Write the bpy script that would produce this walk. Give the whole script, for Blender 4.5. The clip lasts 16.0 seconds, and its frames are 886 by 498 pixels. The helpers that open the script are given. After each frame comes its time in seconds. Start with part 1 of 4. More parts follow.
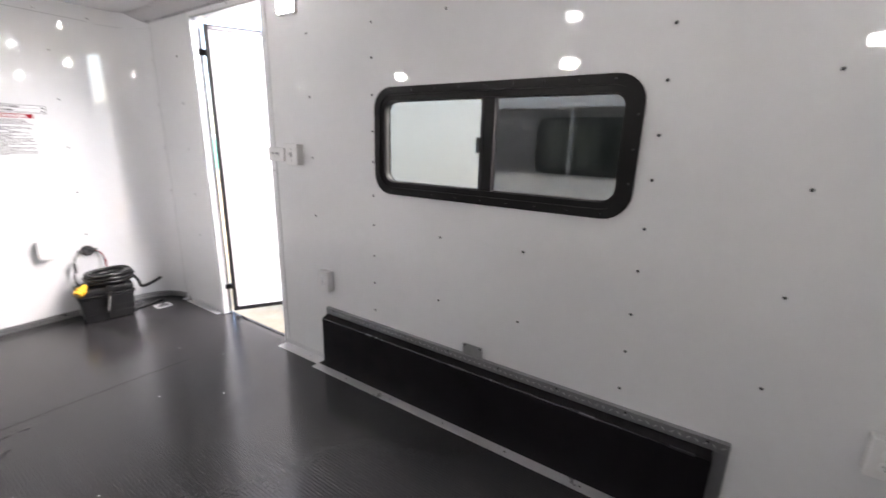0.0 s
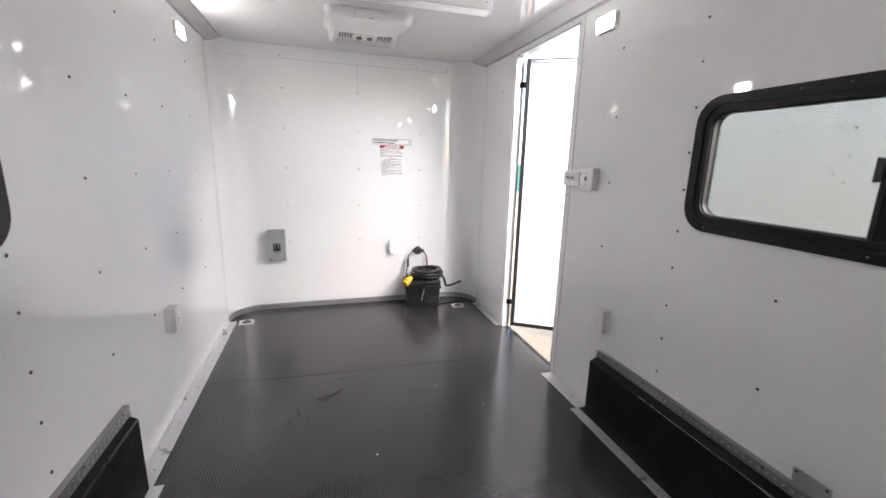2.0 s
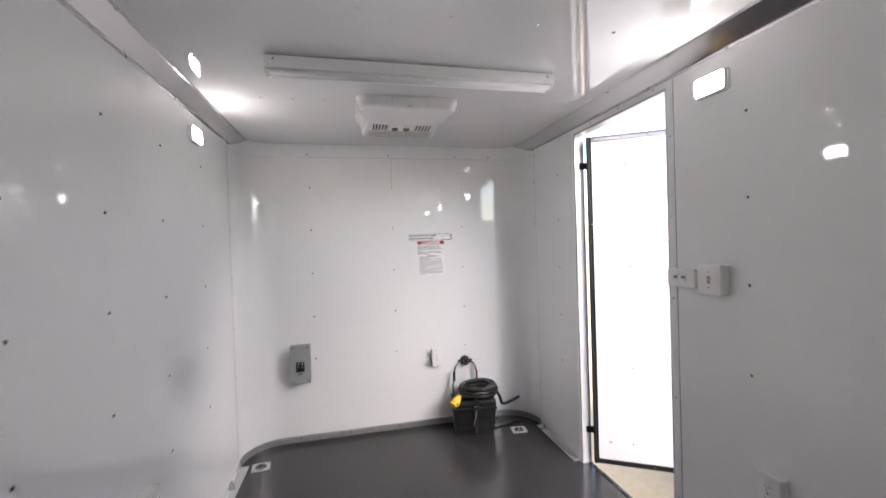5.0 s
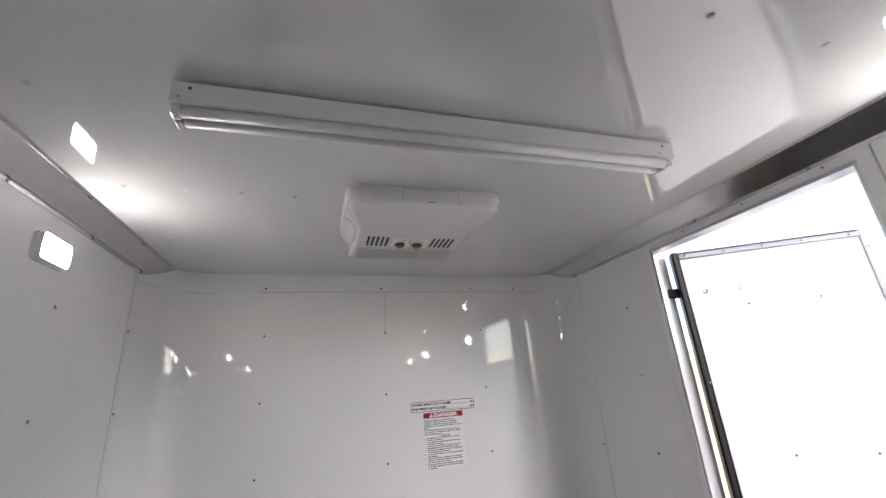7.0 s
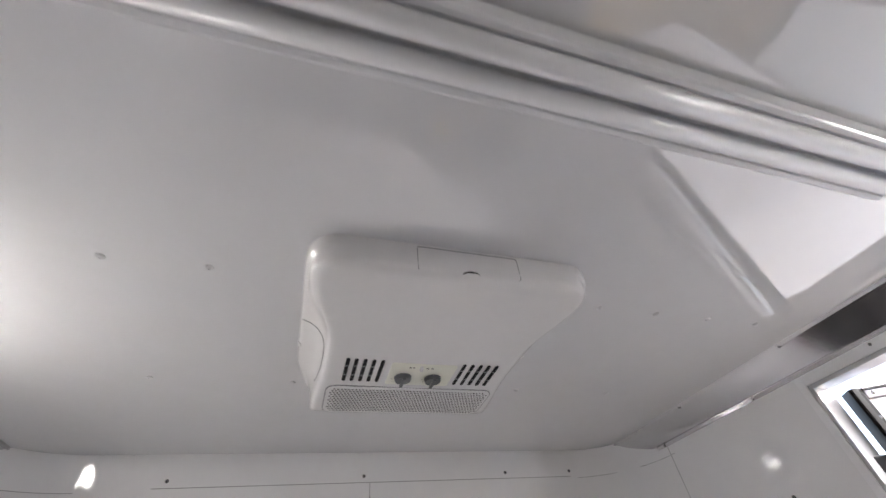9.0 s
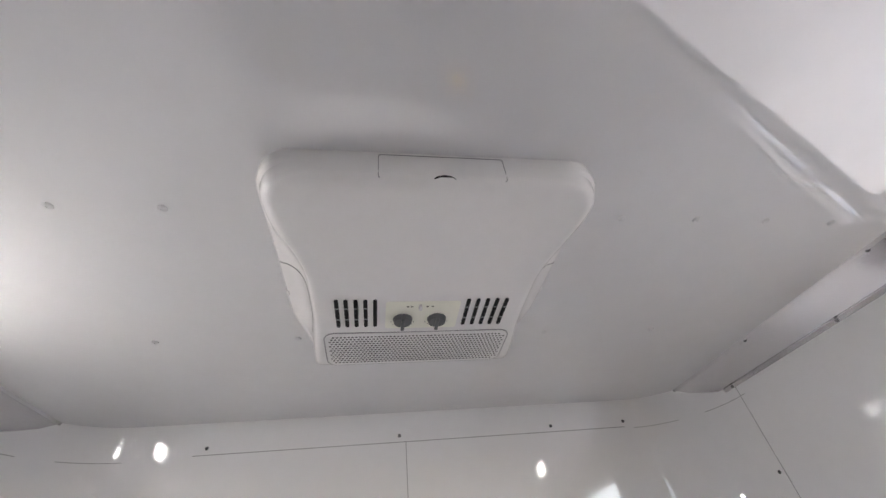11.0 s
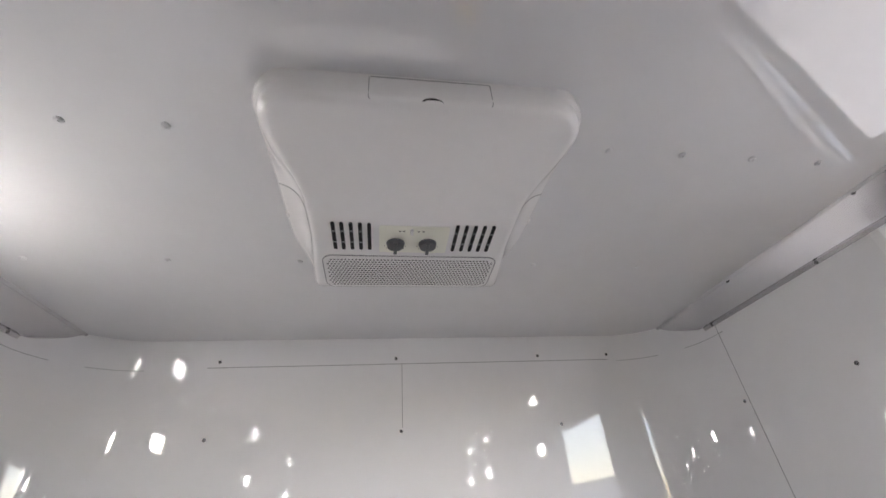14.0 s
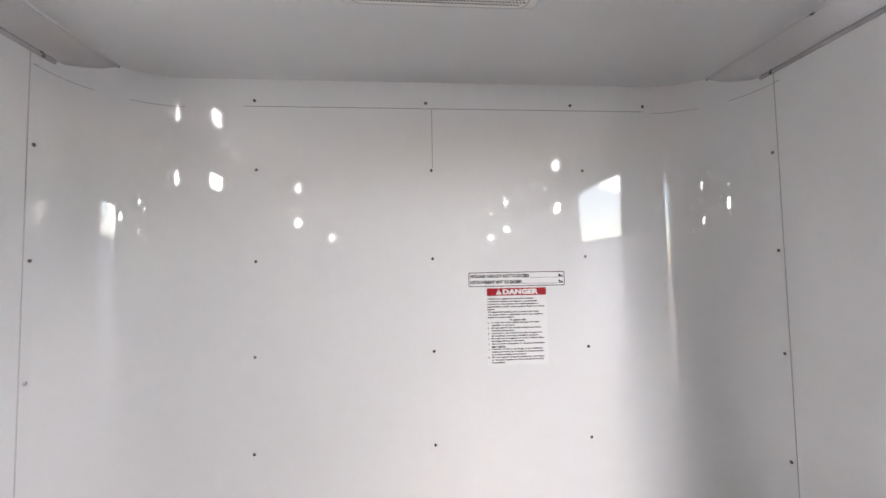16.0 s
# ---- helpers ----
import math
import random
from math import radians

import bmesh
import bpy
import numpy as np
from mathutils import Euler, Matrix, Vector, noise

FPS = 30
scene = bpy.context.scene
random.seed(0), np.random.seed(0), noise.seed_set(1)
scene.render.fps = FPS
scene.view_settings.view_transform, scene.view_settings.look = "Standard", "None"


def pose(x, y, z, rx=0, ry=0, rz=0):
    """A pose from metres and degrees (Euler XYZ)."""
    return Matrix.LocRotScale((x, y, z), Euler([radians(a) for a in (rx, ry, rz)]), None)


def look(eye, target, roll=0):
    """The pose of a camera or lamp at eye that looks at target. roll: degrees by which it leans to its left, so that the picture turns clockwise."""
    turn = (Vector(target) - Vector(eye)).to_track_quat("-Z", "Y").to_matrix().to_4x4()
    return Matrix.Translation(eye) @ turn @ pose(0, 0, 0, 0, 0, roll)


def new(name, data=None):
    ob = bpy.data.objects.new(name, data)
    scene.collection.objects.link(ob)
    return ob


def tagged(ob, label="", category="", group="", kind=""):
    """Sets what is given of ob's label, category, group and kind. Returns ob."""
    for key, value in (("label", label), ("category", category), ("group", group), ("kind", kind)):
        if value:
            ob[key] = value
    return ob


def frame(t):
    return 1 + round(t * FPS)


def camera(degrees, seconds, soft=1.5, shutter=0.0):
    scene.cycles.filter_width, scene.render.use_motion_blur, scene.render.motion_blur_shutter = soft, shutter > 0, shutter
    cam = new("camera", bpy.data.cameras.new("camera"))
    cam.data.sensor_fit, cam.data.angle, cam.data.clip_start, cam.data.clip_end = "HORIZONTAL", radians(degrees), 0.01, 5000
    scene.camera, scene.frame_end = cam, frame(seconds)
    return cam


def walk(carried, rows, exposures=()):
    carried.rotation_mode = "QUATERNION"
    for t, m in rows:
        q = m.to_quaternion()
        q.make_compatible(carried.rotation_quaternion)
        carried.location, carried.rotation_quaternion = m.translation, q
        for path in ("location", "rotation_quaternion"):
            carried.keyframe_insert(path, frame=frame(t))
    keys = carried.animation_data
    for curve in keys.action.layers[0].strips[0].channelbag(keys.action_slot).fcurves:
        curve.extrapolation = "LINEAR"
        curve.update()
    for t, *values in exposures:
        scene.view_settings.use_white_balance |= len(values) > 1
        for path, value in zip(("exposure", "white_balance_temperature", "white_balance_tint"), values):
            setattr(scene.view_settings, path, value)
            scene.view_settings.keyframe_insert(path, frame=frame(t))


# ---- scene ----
cam = camera(95.0, 16.0, shutter=0.4)
PATH = [
    (0, (-0.449, 0.206, 1.33), (1.176, 1.255, 0.821), 1.6),
    (0.5, (-0.46, 0.219, 1.321), (0.955, 1.562, 0.882), 0.6),
    (1, (-0.402, 0.256, 1.315), (0.702, 1.857, 0.847), 1.5),
    (1.5, (-0.346, 0.304, 1.32), (0.42, 2.096, 0.871), 1.5),
    (2, (-0.3, 0.332, 1.315), (0.263, 2.203, 0.89), 1.5),
    (2.5, (-0.282, 0.322, 1.312), (0.177, 2.231, 0.929), 1.1),
    (3, (-0.276, 0.32, 1.316), (0.155, 2.239, 0.957), 0.7),
    (3.5, (-0.272, 0.355, 1.326), (0.081, 2.296, 0.997), -0.2),
    (3.7, (-0.288, 0.384, 1.328), (0.032, 2.334, 1.025), -0.6),
    (5.8, (-0.312, 1.251, 1.471), (0.2, 3.167, 1.726), -3.2),
    (6, (-0.285, 1.324, 1.481), (0.171, 3.239, 1.834), -3.9),
    (6.5, (-0.292, 1.612, 1.533), (0.195, 3.445, 2.169), -3.7),
    (7, (-0.314, 1.816, 1.558), (0.254, 3.623, 2.198), -4.1),
    (7.5, (-0.283, 1.987, 1.549), (0.288, 3.725, 2.358), -4.7),
    (8, (-0.214, 2.169, 1.592), (0.268, 3.74, 2.733), -5.2),
    (8.5, (-0.207, 2.325, 1.61), (0.236, 3.789, 2.899), -5.5),
    (9, (-0.224, 2.472, 1.682), (0.329, 3.825, 3.047), -7.9),
    (9.5, (-0.206, 2.567, 1.683), (0.424, 3.894, 3.04), -9.7),
    (10, (-0.153, 2.592, 1.681), (0.354, 3.998, 3.009), -9.7),
    (12.5, (-0.05, 2.589, 1.614), (0.2, 4.1, 2.899), -6.3),
    (13, (-0.049, 2.579, 1.602), (0.209, 4.124, 2.844), -5.7),
    (13.5, (-0.041, 2.573, 1.608), (0.23, 4.16, 2.795), -5.1),
    (14, (-0.05, 2.58, 1.601), (0.238, 4.218, 2.712), -4.5),
    (14.5, (-0.05, 2.601, 1.595), (0.252, 4.285, 2.631), -4.0),
    (15, (-0.054, 2.598, 1.587), (0.262, 4.358, 2.485), -3.6),
    (15.5, (-0.062, 2.626, 1.536), (0.201, 4.585, 1.839), -1.1),
    (16, (-0.061, 2.595, 1.499), (0.1, 4.586, 1.605), -1.0),
]
EXPOSURES = [(0.0, 3.95, 6600, 14), (2.0, 3.71, 6600, 14), (3.7, 3.59, 6600, 14), (6.0, 2.93, 6600, 14), (7.5, 2.81, 6600, 14), (8.2, 3.04, 6600, 14), (9.0, 3.28, 6600, 14), (10.0, 3.42, 6600, 14), (12.5, 3.39, 6600, 14), (15.0, 3.28, 6600, 14), (16.0, 3.37, 6600, 14)]
walk(cam, [(t, look(eye, target, roll)) for t, eye, target, roll in PATH], EXPOSURES)

# ---- world, sun and exposure ----
XL, XR, YF, YB, H = -1.05, 1.075, 4.0, -1.4, 2.165   # inner faces of the trailer
world = bpy.data.worlds.new("world")
scene.world = world
world.use_nodes = True
wn = world.node_tree
sky = wn.nodes.new("ShaderNodeTexSky")
sky.sky_type, sky.sun_disc = "NISHITA", False
SUN_EL, SUN_AZ = 37.0, 135.0          # height, and compass angle from +y towards +x
sky.sun_elevation, sky.sun_rotation = radians(SUN_EL), radians(SUN_AZ)
wn.links.new(sky.outputs[0], wn.nodes["Background"].inputs[0])
wn.nodes["Background"].inputs[1].default_value = 0.085
sun = new("sun", bpy.data.lights.new("sun", "SUN"))
sun.data.energy, sun.data.angle, sun.data.color = 2.3, radians(66), (1.0, 0.96, 0.93)
sun.matrix_world = look((0, 0, 0), (-math.sin(radians(SUN_AZ)) * math.cos(radians(SUN_EL)),
                                   -math.cos(radians(SUN_AZ)) * math.cos(radians(SUN_EL)), -math.sin(radians(SUN_EL))))


# ---- materials ----
def mat(name, colour, rough=0.5, metal=0.0, grain=0.0, grain_scale=40.0, bump=0.0, bump_scale=60.0, spec=0.5,
        wear=0.0, coat=0.0, wave=0.0, even=False, ior=1.5):
    """Plain surface with mottling at two sizes, uneven gloss and fine relief."""
    m = bpy.data.materials.new(name)
    m.use_nodes = True
    t, b = m.node_tree, m.node_tree.nodes["Principled BSDF"]
    link = t.links.new
    b.inputs["Metallic"].default_value = metal
    b.inputs["Specular IOR Level"].default_value = spec
    b.inputs["IOR"].default_value = ior
    b.inputs["Coat Weight"].default_value = coat
    b.inputs["Coat Roughness"].default_value = 0.06
    co = t.nodes.new("ShaderNodeTexCoord")

    def noise_at(scale, detail=4):
        n = t.nodes.new("ShaderNodeTexNoise")
        n.inputs["Scale"].default_value, n.inputs["Detail"].default_value = scale, detail
        link(co.outputs["Object"], n.inputs["Vector"])
        return n.outputs["Fac"]

    def span(value, low, high):
        r = t.nodes.new("ShaderNodeMapRange")
        link(value, r.inputs["Value"])
        r.inputs["From Min"].default_value, r.inputs["From Max"].default_value = 0.3, 0.7
        r.inputs["To Min"].default_value, r.inputs["To Max"].default_value = low, high
        return r.outputs["Result"]

    big, small = noise_at(2.3, 3), noise_at(grain_scale, 6)
    mul = t.nodes.new("ShaderNodeMath")
    mul.operation = "MULTIPLY"
    link(span(big, 1 - grain, 1 + grain * 0.4), mul.inputs[0])
    link(span(small, 1 - grain * 0.6, 1 + grain * 0.4), mul.inputs[1])
    mix = t.nodes.new("ShaderNodeVectorMath")
    mix.operation = "SCALE"
    mix.inputs[0].default_value = colour
    link(mul.outputs[0], mix.inputs["Scale"])
    link(mix.outputs[0], b.inputs["Base Color"])
    b.inputs["Roughness"].default_value = rough
    if not even:
        link(span(noise_at(7.0), max(rough * 0.75 - wear, 0.02), rough * 1.25 + wear), b.inputs["Roughness"])
    last = None
    if bump:
        bn = t.nodes.new("ShaderNodeBump")
        bn.inputs["Strength"].default_value, bn.inputs["Distance"].default_value = bump, 0.002
        link(noise_at(bump_scale, 5), bn.inputs["Height"])
        last = bn
    if wave:
        wv = t.nodes.new("ShaderNodeBump")
        wv.inputs["Strength"].default_value, wv.inputs["Distance"].default_value = 1.0, wave
        link(noise_at(2.2, 1), wv.inputs["Height"])
        if last:
            link(last.outputs[0], wv.inputs["Normal"])
        last = wv
    if last:
        link(last.outputs[0], b.inputs["Normal"])
    return m


def glow(name, colour, strength):
    m = bpy.data.materials.new(name)
    m.use_nodes = True
    b = m.node_tree.nodes["Principled BSDF"]
    b.inputs["Base Color"].default_value = (0.8, 0.8, 0.8, 1)
    b.inputs["Emission Color"].default_value = (*colour, 1)
    b.inputs["Emission Strength"].default_value = strength
    return m


def glass(name, colour):
    """Tinted sheet glass: see-through, with a mirror reflection that grows at a slant."""
    m = bpy.data.materials.new(name)
    m.use_nodes = True
    t = m.node_tree
    t.nodes.remove(t.nodes["Principled BSDF"])
    see, shine = t.nodes.new("ShaderNodeBsdfTransparent"), t.nodes.new("ShaderNodeBsdfGlossy")
    see.inputs["Color"].default_value = (*colour, 1)
    shine.inputs["Roughness"].default_value = 0.01
    tilt, mix = t.nodes.new("ShaderNodeLayerWeight"), t.nodes.new("ShaderNodeMixShader")
    tilt.inputs["Blend"].default_value = 0.5
    steep, share = t.nodes.new("ShaderNodeMath"), t.nodes.new("ShaderNodeMath")
    steep.operation, share.operation = "POWER", "MULTIPLY_ADD"
    steep.inputs[1].default_value = 5.0
    share.inputs[1].default_value, share.inputs[2].default_value = 0.95, 0.045
    t.links.new(tilt.outputs["Facing"], steep.inputs[0])
    t.links.new(steep.outputs[0], share.inputs[0])
    t.links.new(share.outputs[0], mix.inputs[0])
    t.links.new(see.outputs[0], mix.inputs[1])
    t.links.new(shine.outputs[0], mix.inputs[2])
    t.links.new(mix.outputs[0], t.nodes["Material Output"].inputs["Surface"])
    return m


WHITE = mat("white_wall_panel", (0.80, 0.80, 0.805), 0.04, grain=0.02, grain_scale=18, wave=0.0007, wear=0.0, spec=0.85)
CEIL = mat("white_ceiling_panel", (0.78, 0.78, 0.79), 0.035, grain=0.02, grain_scale=18, wave=0.001, wear=0.0, spec=1.0, ior=1.62)
TRIM = mat("painted_metal_trim", (0.62, 0.62, 0.63), 0.2, metal=0.4, grain=0.04)
COVE = mat("mill_finish_trim", (0.68, 0.67, 0.68), 0.13, metal=0.95, grain=0.04, grain_scale=30, even=True)
RAIL = mat("grey_door_rail", (0.27, 0.25, 0.26), 0.35, metal=0.5, grain=0.06)
CREAM = mat("cream_plastic", (0.80, 0.80, 0.70), 0.3, grain=0.02, even=True)
PLASTIC = mat("white_plastic", (0.81, 0.80, 0.795), 0.27, even=True, grain=0.02, bump=0.05, bump_scale=400, coat=0.25)
FIXTURE = mat("white_enamel", (0.78, 0.78, 0.79), 0.3, grain=0.02, even=True)
DIFFUSER = mat("frosted_lens", (0.84, 0.84, 0.85), 0.3, grain=0.02, even=True)
BLACK = mat("black_frame", (0.006, 0.005, 0.0056), 0.42, grain=0.1, spec=0.24)
GASKET = mat("black_rubber", (0.005, 0.005, 0.005), 0.6, grain=0.1)
BOXBLACK = mat("black_coating", (0.0075, 0.006, 0.0078), 0.5, grain=0.2, spec=0.22)
BRIGHT = mat("worn_smooth_aluminium", (0.64, 0.64, 0.65), 0.34, metal=0.5, grain=0.06, grain_scale=14, wear=0.0)
LUG = mat("worn_tread_lug", (0.62, 0.62, 0.63), 0.3, metal=0.9, grain=0.05, even=True)
ALU = mat("aluminium_plate", (0.30, 0.30, 0.31), 0.36, metal=0.7, grain=0.1, grain_scale=14, wear=0.0)
DARKALU = mat("dark_rolled_aluminium", (0.10, 0.10, 0.105), 0.25, metal=0.8, grain=0.1, grain_scale=14)
STEEL = mat("screw_steel", (0.24, 0.24, 0.245), 0.26, metal=1.0, grain=0.1)
ZINC = mat("bright_zinc", (0.66, 0.66, 0.67), 0.4, metal=0.6, grain=0.06, even=True)
GREY = mat("grey_enamel", (0.30, 0.31, 0.31), 0.4, grain=0.04)
DULL = mat("dull_zinc_plate", (0.36, 0.36, 0.36), 0.4, metal=0.3, grain=0.08)
PALE = mat("grey_green_skin", (0.15, 0.17, 0.155), 0.5, grain=0.04, even=True)
# Near-black that paints in the shade of slots, holes and recesses.
HOLLOWSHADE = mat("hollow_shade", (0.014, 0.014, 0.014), 0.7, spec=0.2)
KNOB = mat("dark_grey_plastic", (0.08, 0.085, 0.09), 0.4, grain=0.05)
BATTERY = mat("black_moulded_plastic", (0.008, 0.008, 0.009), 0.45, grain=0.1)
CABLE = mat("black_cable", (0.005, 0.005, 0.005), 0.35, grain=0.1)
YELLOW = mat("yellow_plastic", (0.75, 0.42, 0.02), 0.4, grain=0.06)
REDMAT = mat("red_print", (0.34, 0.010, 0.016), 0.5, spec=0.2)
DARKRED = mat("dark_red_plastic", (0.16, 0.01, 0.012), 0.4)
INK = mat("black_ink", (0.008, 0.008, 0.009), 0.6, spec=0.05)
PAPER = mat("white_label", (0.81, 0.81, 0.82), 0.06, grain=0.01)
SEAM = mat("panel_joint", (0.28, 0.28, 0.28), 0.6)
CONCRETE = mat("tan_concrete", (0.42, 0.31, 0.185), 0.75, grain=0.12, grain_scale=25)
SKIN = mat("white_trailer_skin", (0.80, 0.80, 0.79), 0.45, grain=0.02, even=True)
DOORSKIN = mat("white_door_sheet", (0.68, 0.67, 0.68), 0.35, grain=0.02, even=True)
DARKGLASS = mat("dark_tinted_glass", (0.03, 0.034, 0.032), 0.12, spec=0.3)
GREEN = mat("green_canvas", (0.10, 0.36, 0.27), 0.7, grain=0.1)
WRAP = glass("clear_crumpled_plastic", (0.88, 0.88, 0.89))
LED = glow("lamp_lens", (1.0, 0.97, 0.93), 9.8)
PANE = glass("window_glass", (0.50, 0.505, 0.475))
SCREEN = glass("insect_screen_mesh", (0.58, 0.58, 0.59))


RUBBER = mat("ribbed_rubber", (0.025, 0.0238, 0.0255), 0.22, grain=0.08, grain_scale=90, even=True, spec=0.62)


# ---- mesh helpers ----
def finish(name, bm, material, smooth=False):
    bmesh.ops.recalc_face_normals(bm, faces=bm.faces)
    me = bpy.data.meshes.new(name)
    if smooth:
        for f in bm.faces:
            f.smooth = True
    bm.to_mesh(me)
    bm.free()
    me.materials.append(material)
    return new(name, me)


def part(name, bm, material, parent=None, label="", smooth=False):
    ob = finish(name, bm, material, smooth)
    if parent is not None:
        ob.parent = parent
    if label:
        tagged(ob, label)
    return ob


def box(bm, x0, x1, y0, y1, z0, z1, bevel=0.0, segments=2):
    g = bmesh.ops.create_cube(bm, size=1.0)
    for v in g["verts"]:
        v.co = Vector(((x0 + x1) / 2 + v.co.x * (x1 - x0), (y0 + y1) / 2 + v.co.y * (y1 - y0), (z0 + z1) / 2 + v.co.z * (z1 - z0)))
    if bevel:
        edges = list({e for v in g["verts"] for e in v.link_edges})
        bmesh.ops.bevel(bm, geom=edges, offset=bevel, segments=segments, profile=0.5, affect="EDGES")
    return bm


def boxes(*dims, bevel=0.0):
    bm = bmesh.new()
    for d in dims:
        box(bm, *d, bevel=bevel)
    return bm


def prism(outline, place, depth):
    """A flat outline (u, v) pushed out by depth; place(u, v, w) gives the point."""
    bm = bmesh.new()
    a = [bm.verts.new(place(u, v, 0.0)) for u, v in outline]
    b = [bm.verts.new(place(u, v, depth)) for u, v in outline]
    bm.faces.new(a)
    bm.faces.new(b[::-1])
    n = len(outline)
    for i in range(n):
        bm.faces.new((a[i], a[(i + 1) % n], b[(i + 1) % n], b[i]))
    return bm


def rounded(u0, u1, v0, v1, r, steps=6):
    pts = []
    for cu, cv, a0 in ((u1 - r, v1 - r, 0), (u0 + r, v1 - r, 90), (u0 + r, v0 + r, 180), (u1 - r, v0 + r, 270)):
        for i in range(steps + 1):
            a = radians(a0 + 90 * i / steps)
            pts.append((cu + r * math.cos(a), cv + r * math.sin(a)))
    return pts


def ring(outer, inner, place, depth, bm=None):
    """A frame between two outlines of equal count."""
    bm = bm or bmesh.new()
    rows = [[bm.verts.new(place(u, v, w)) for u, v in o] for o, w in ((outer, 0), (outer, depth), (inner, depth), (inner, 0))]
    n = len(outer)
    for k in range(4):
        p, q = rows[k], rows[(k + 1) % 4]
        for i in range(n):
            bm.faces.new((p[i], p[(i + 1) % n], q[(i + 1) % n], q[i]))
    return bm


def tube(bm, pts, r, sides=10):
    """A round cable along points."""
    prev = None
    up = Vector((0, 0, 1))
    pts = [Vector(p) for p in pts]
    for i, p in enumerate(pts):
        d = (pts[min(i + 1, len(pts) - 1)] - pts[max(i - 1, 0)]).normalized()
        s = d.cross(up)
        if s.length < 1e-3:
            s = d.cross(Vector((1, 0, 0)))
        s.normalize()
        w = s.cross(d)
        row = [bm.verts.new(p + r * (math.cos(2 * math.pi * k / sides) * s + math.sin(2 * math.pi * k / sides) * w)) for k in range(sides)]
        if prev:
            for k in range(sides):
                bm.faces.new((prev[k], prev[(k + 1) % sides], row[(k + 1) % sides], row[k]))
        else:
            bm.faces.new(row[::-1])
        prev = row
    bm.faces.new(prev)
    return bm


def curve_pts(ctrl, n=8):
    """Catmull-Rom points through the controls."""
    c = [Vector(p) for p in ctrl]
    c = [c[0] * 2 - c[1]] + c + [c[-1] * 2 - c[-2]]
    out = []
    for i in range(1, len(c) - 2):
        for k in range(n):
            t = k / n
            a, b, d, e = c[i - 1], c[i], c[i + 1], c[i + 2]
            out.append(0.5 * (2 * b + (d - a) * t + (2 * a - 5 * b + 4 * d - e) * t * t + (3 * b - a - 3 * d + e) * t ** 3))
    out.append(c[-2])
    return out


def empty(name, m, label, category, group="", kind=""):
    ob = new(name)
    ob.matrix_world = m
    return tagged(ob, label, category, group, kind)


# ---- structure ----
R = 0.25                      # rounded front corners
T = 0.05                      # wall thickness
DOOR = (2.425, 3.19, 0.0, 2.067)
WIN = (0.422, 1.592, 1.079, 1.566)
HOLE = (WIN[0] + 0.035, WIN[1] - 0.035, WIN[2] + 0.035, WIN[3] - 0.035)
YC = YF - R

def ribbed_sheet():
    """Rubber matting with fine flat-topped ribs running the length of the trailer."""
    bm = box(bmesh.new(), XL - T, XR + T, YB - T, YF + T, -0.06, -0.004)
    pitch, x, prof = 0.0125, XL - 0.01, []
    while x < XR:
        prof += [(x, -0.0011), (x + 0.0016, 0.0), (x + pitch - 0.0034, 0.0), (x + pitch - 0.0018, -0.0011)]
        x += pitch
    rows = [[bm.verts.new((u, y, z)) for u, z in prof] for y in (YB, YF)]
    for k in range(len(prof) - 1):
        bm.faces.new((rows[0][k], rows[0][k + 1], rows[1][k + 1], rows[1][k]))
    return bm


floor = tagged(part("floor", ribbed_sheet(), RUBBER),
               "black ribbed rubber floor with scuff marks", "floor", kind="structure")
wall_left = tagged(part("wall_left", boxes(
    (XL - T, XL, YB, HOLE[0], 0, H + 0.1), (XL - T, XL, HOLE[1], YC, 0, H + 0.1),
    (XL - T, XL, HOLE[0], HOLE[1], 0, HOLE[2]), (XL - T, XL, HOLE[0], HOLE[1], HOLE[3], H + 0.1)), WHITE),
    "glossy white panelled trailer side wall with exposed screws", "wall", kind="structure")
wall_right = tagged(part("wall_right", boxes(
    (XR, XR + T, YB, HOLE[0], 0, H + 0.1), (XR, XR + T, HOLE[1], DOOR[0], 0, H + 0.1), (XR, XR + T, DOOR[1], YC, 0, H + 0.1),
    (XR, XR + T, HOLE[0], HOLE[1], 0, HOLE[2]), (XR, XR + T, HOLE[0], HOLE[1], HOLE[3], H + 0.1),
    (XR, XR + T, DOOR[0], DOOR[1], DOOR[3], H + 0.1)), WHITE),
    "glossy white side wall with window and side doorway", "wall", kind="structure")


def front_line(inset, n=10):
    """Plan line of the front wall from the left side, round both corners, to the right side."""
    r = R - inset
    pts = []
    for i in range(n + 1):
        a = radians(180 - 90 * i / n)
        pts.append((XL + R + r * math.cos(a), YC + r * math.sin(a)))
    for i in range(n + 1):
        a = radians(90 - 90 * i / n)
        pts.append((XR - R + r * math.cos(a), YC + r * math.sin(a)))
    return pts


def front_sheet(bm, inset, thick, z0, z1):
    """A band that follows the front wall."""
    a, b = front_line(inset), front_line(inset - thick)
    rows = [[bm.verts.new((x, y, z)) for x, y in l] for l, z in ((a, z0), (a, z1), (b, z1), (b, z0))]
    n = len(a)
    for k in range(4):
        p, q = rows[k], rows[(k + 1) % 4]
        for i in range(n - 1):
            bm.faces.new((p[i], p[i + 1], q[i + 1], q[i]))
    for i in (0, n - 1):
        bm.faces.new([row[i] for row in rows])
    return bm


def smooth_by_angle(ob, deg=35):
    for p in ob.data.polygons:
        p.use_smooth = True
    ob.data.set_sharp_from_angle(angle=radians(deg))
    return ob


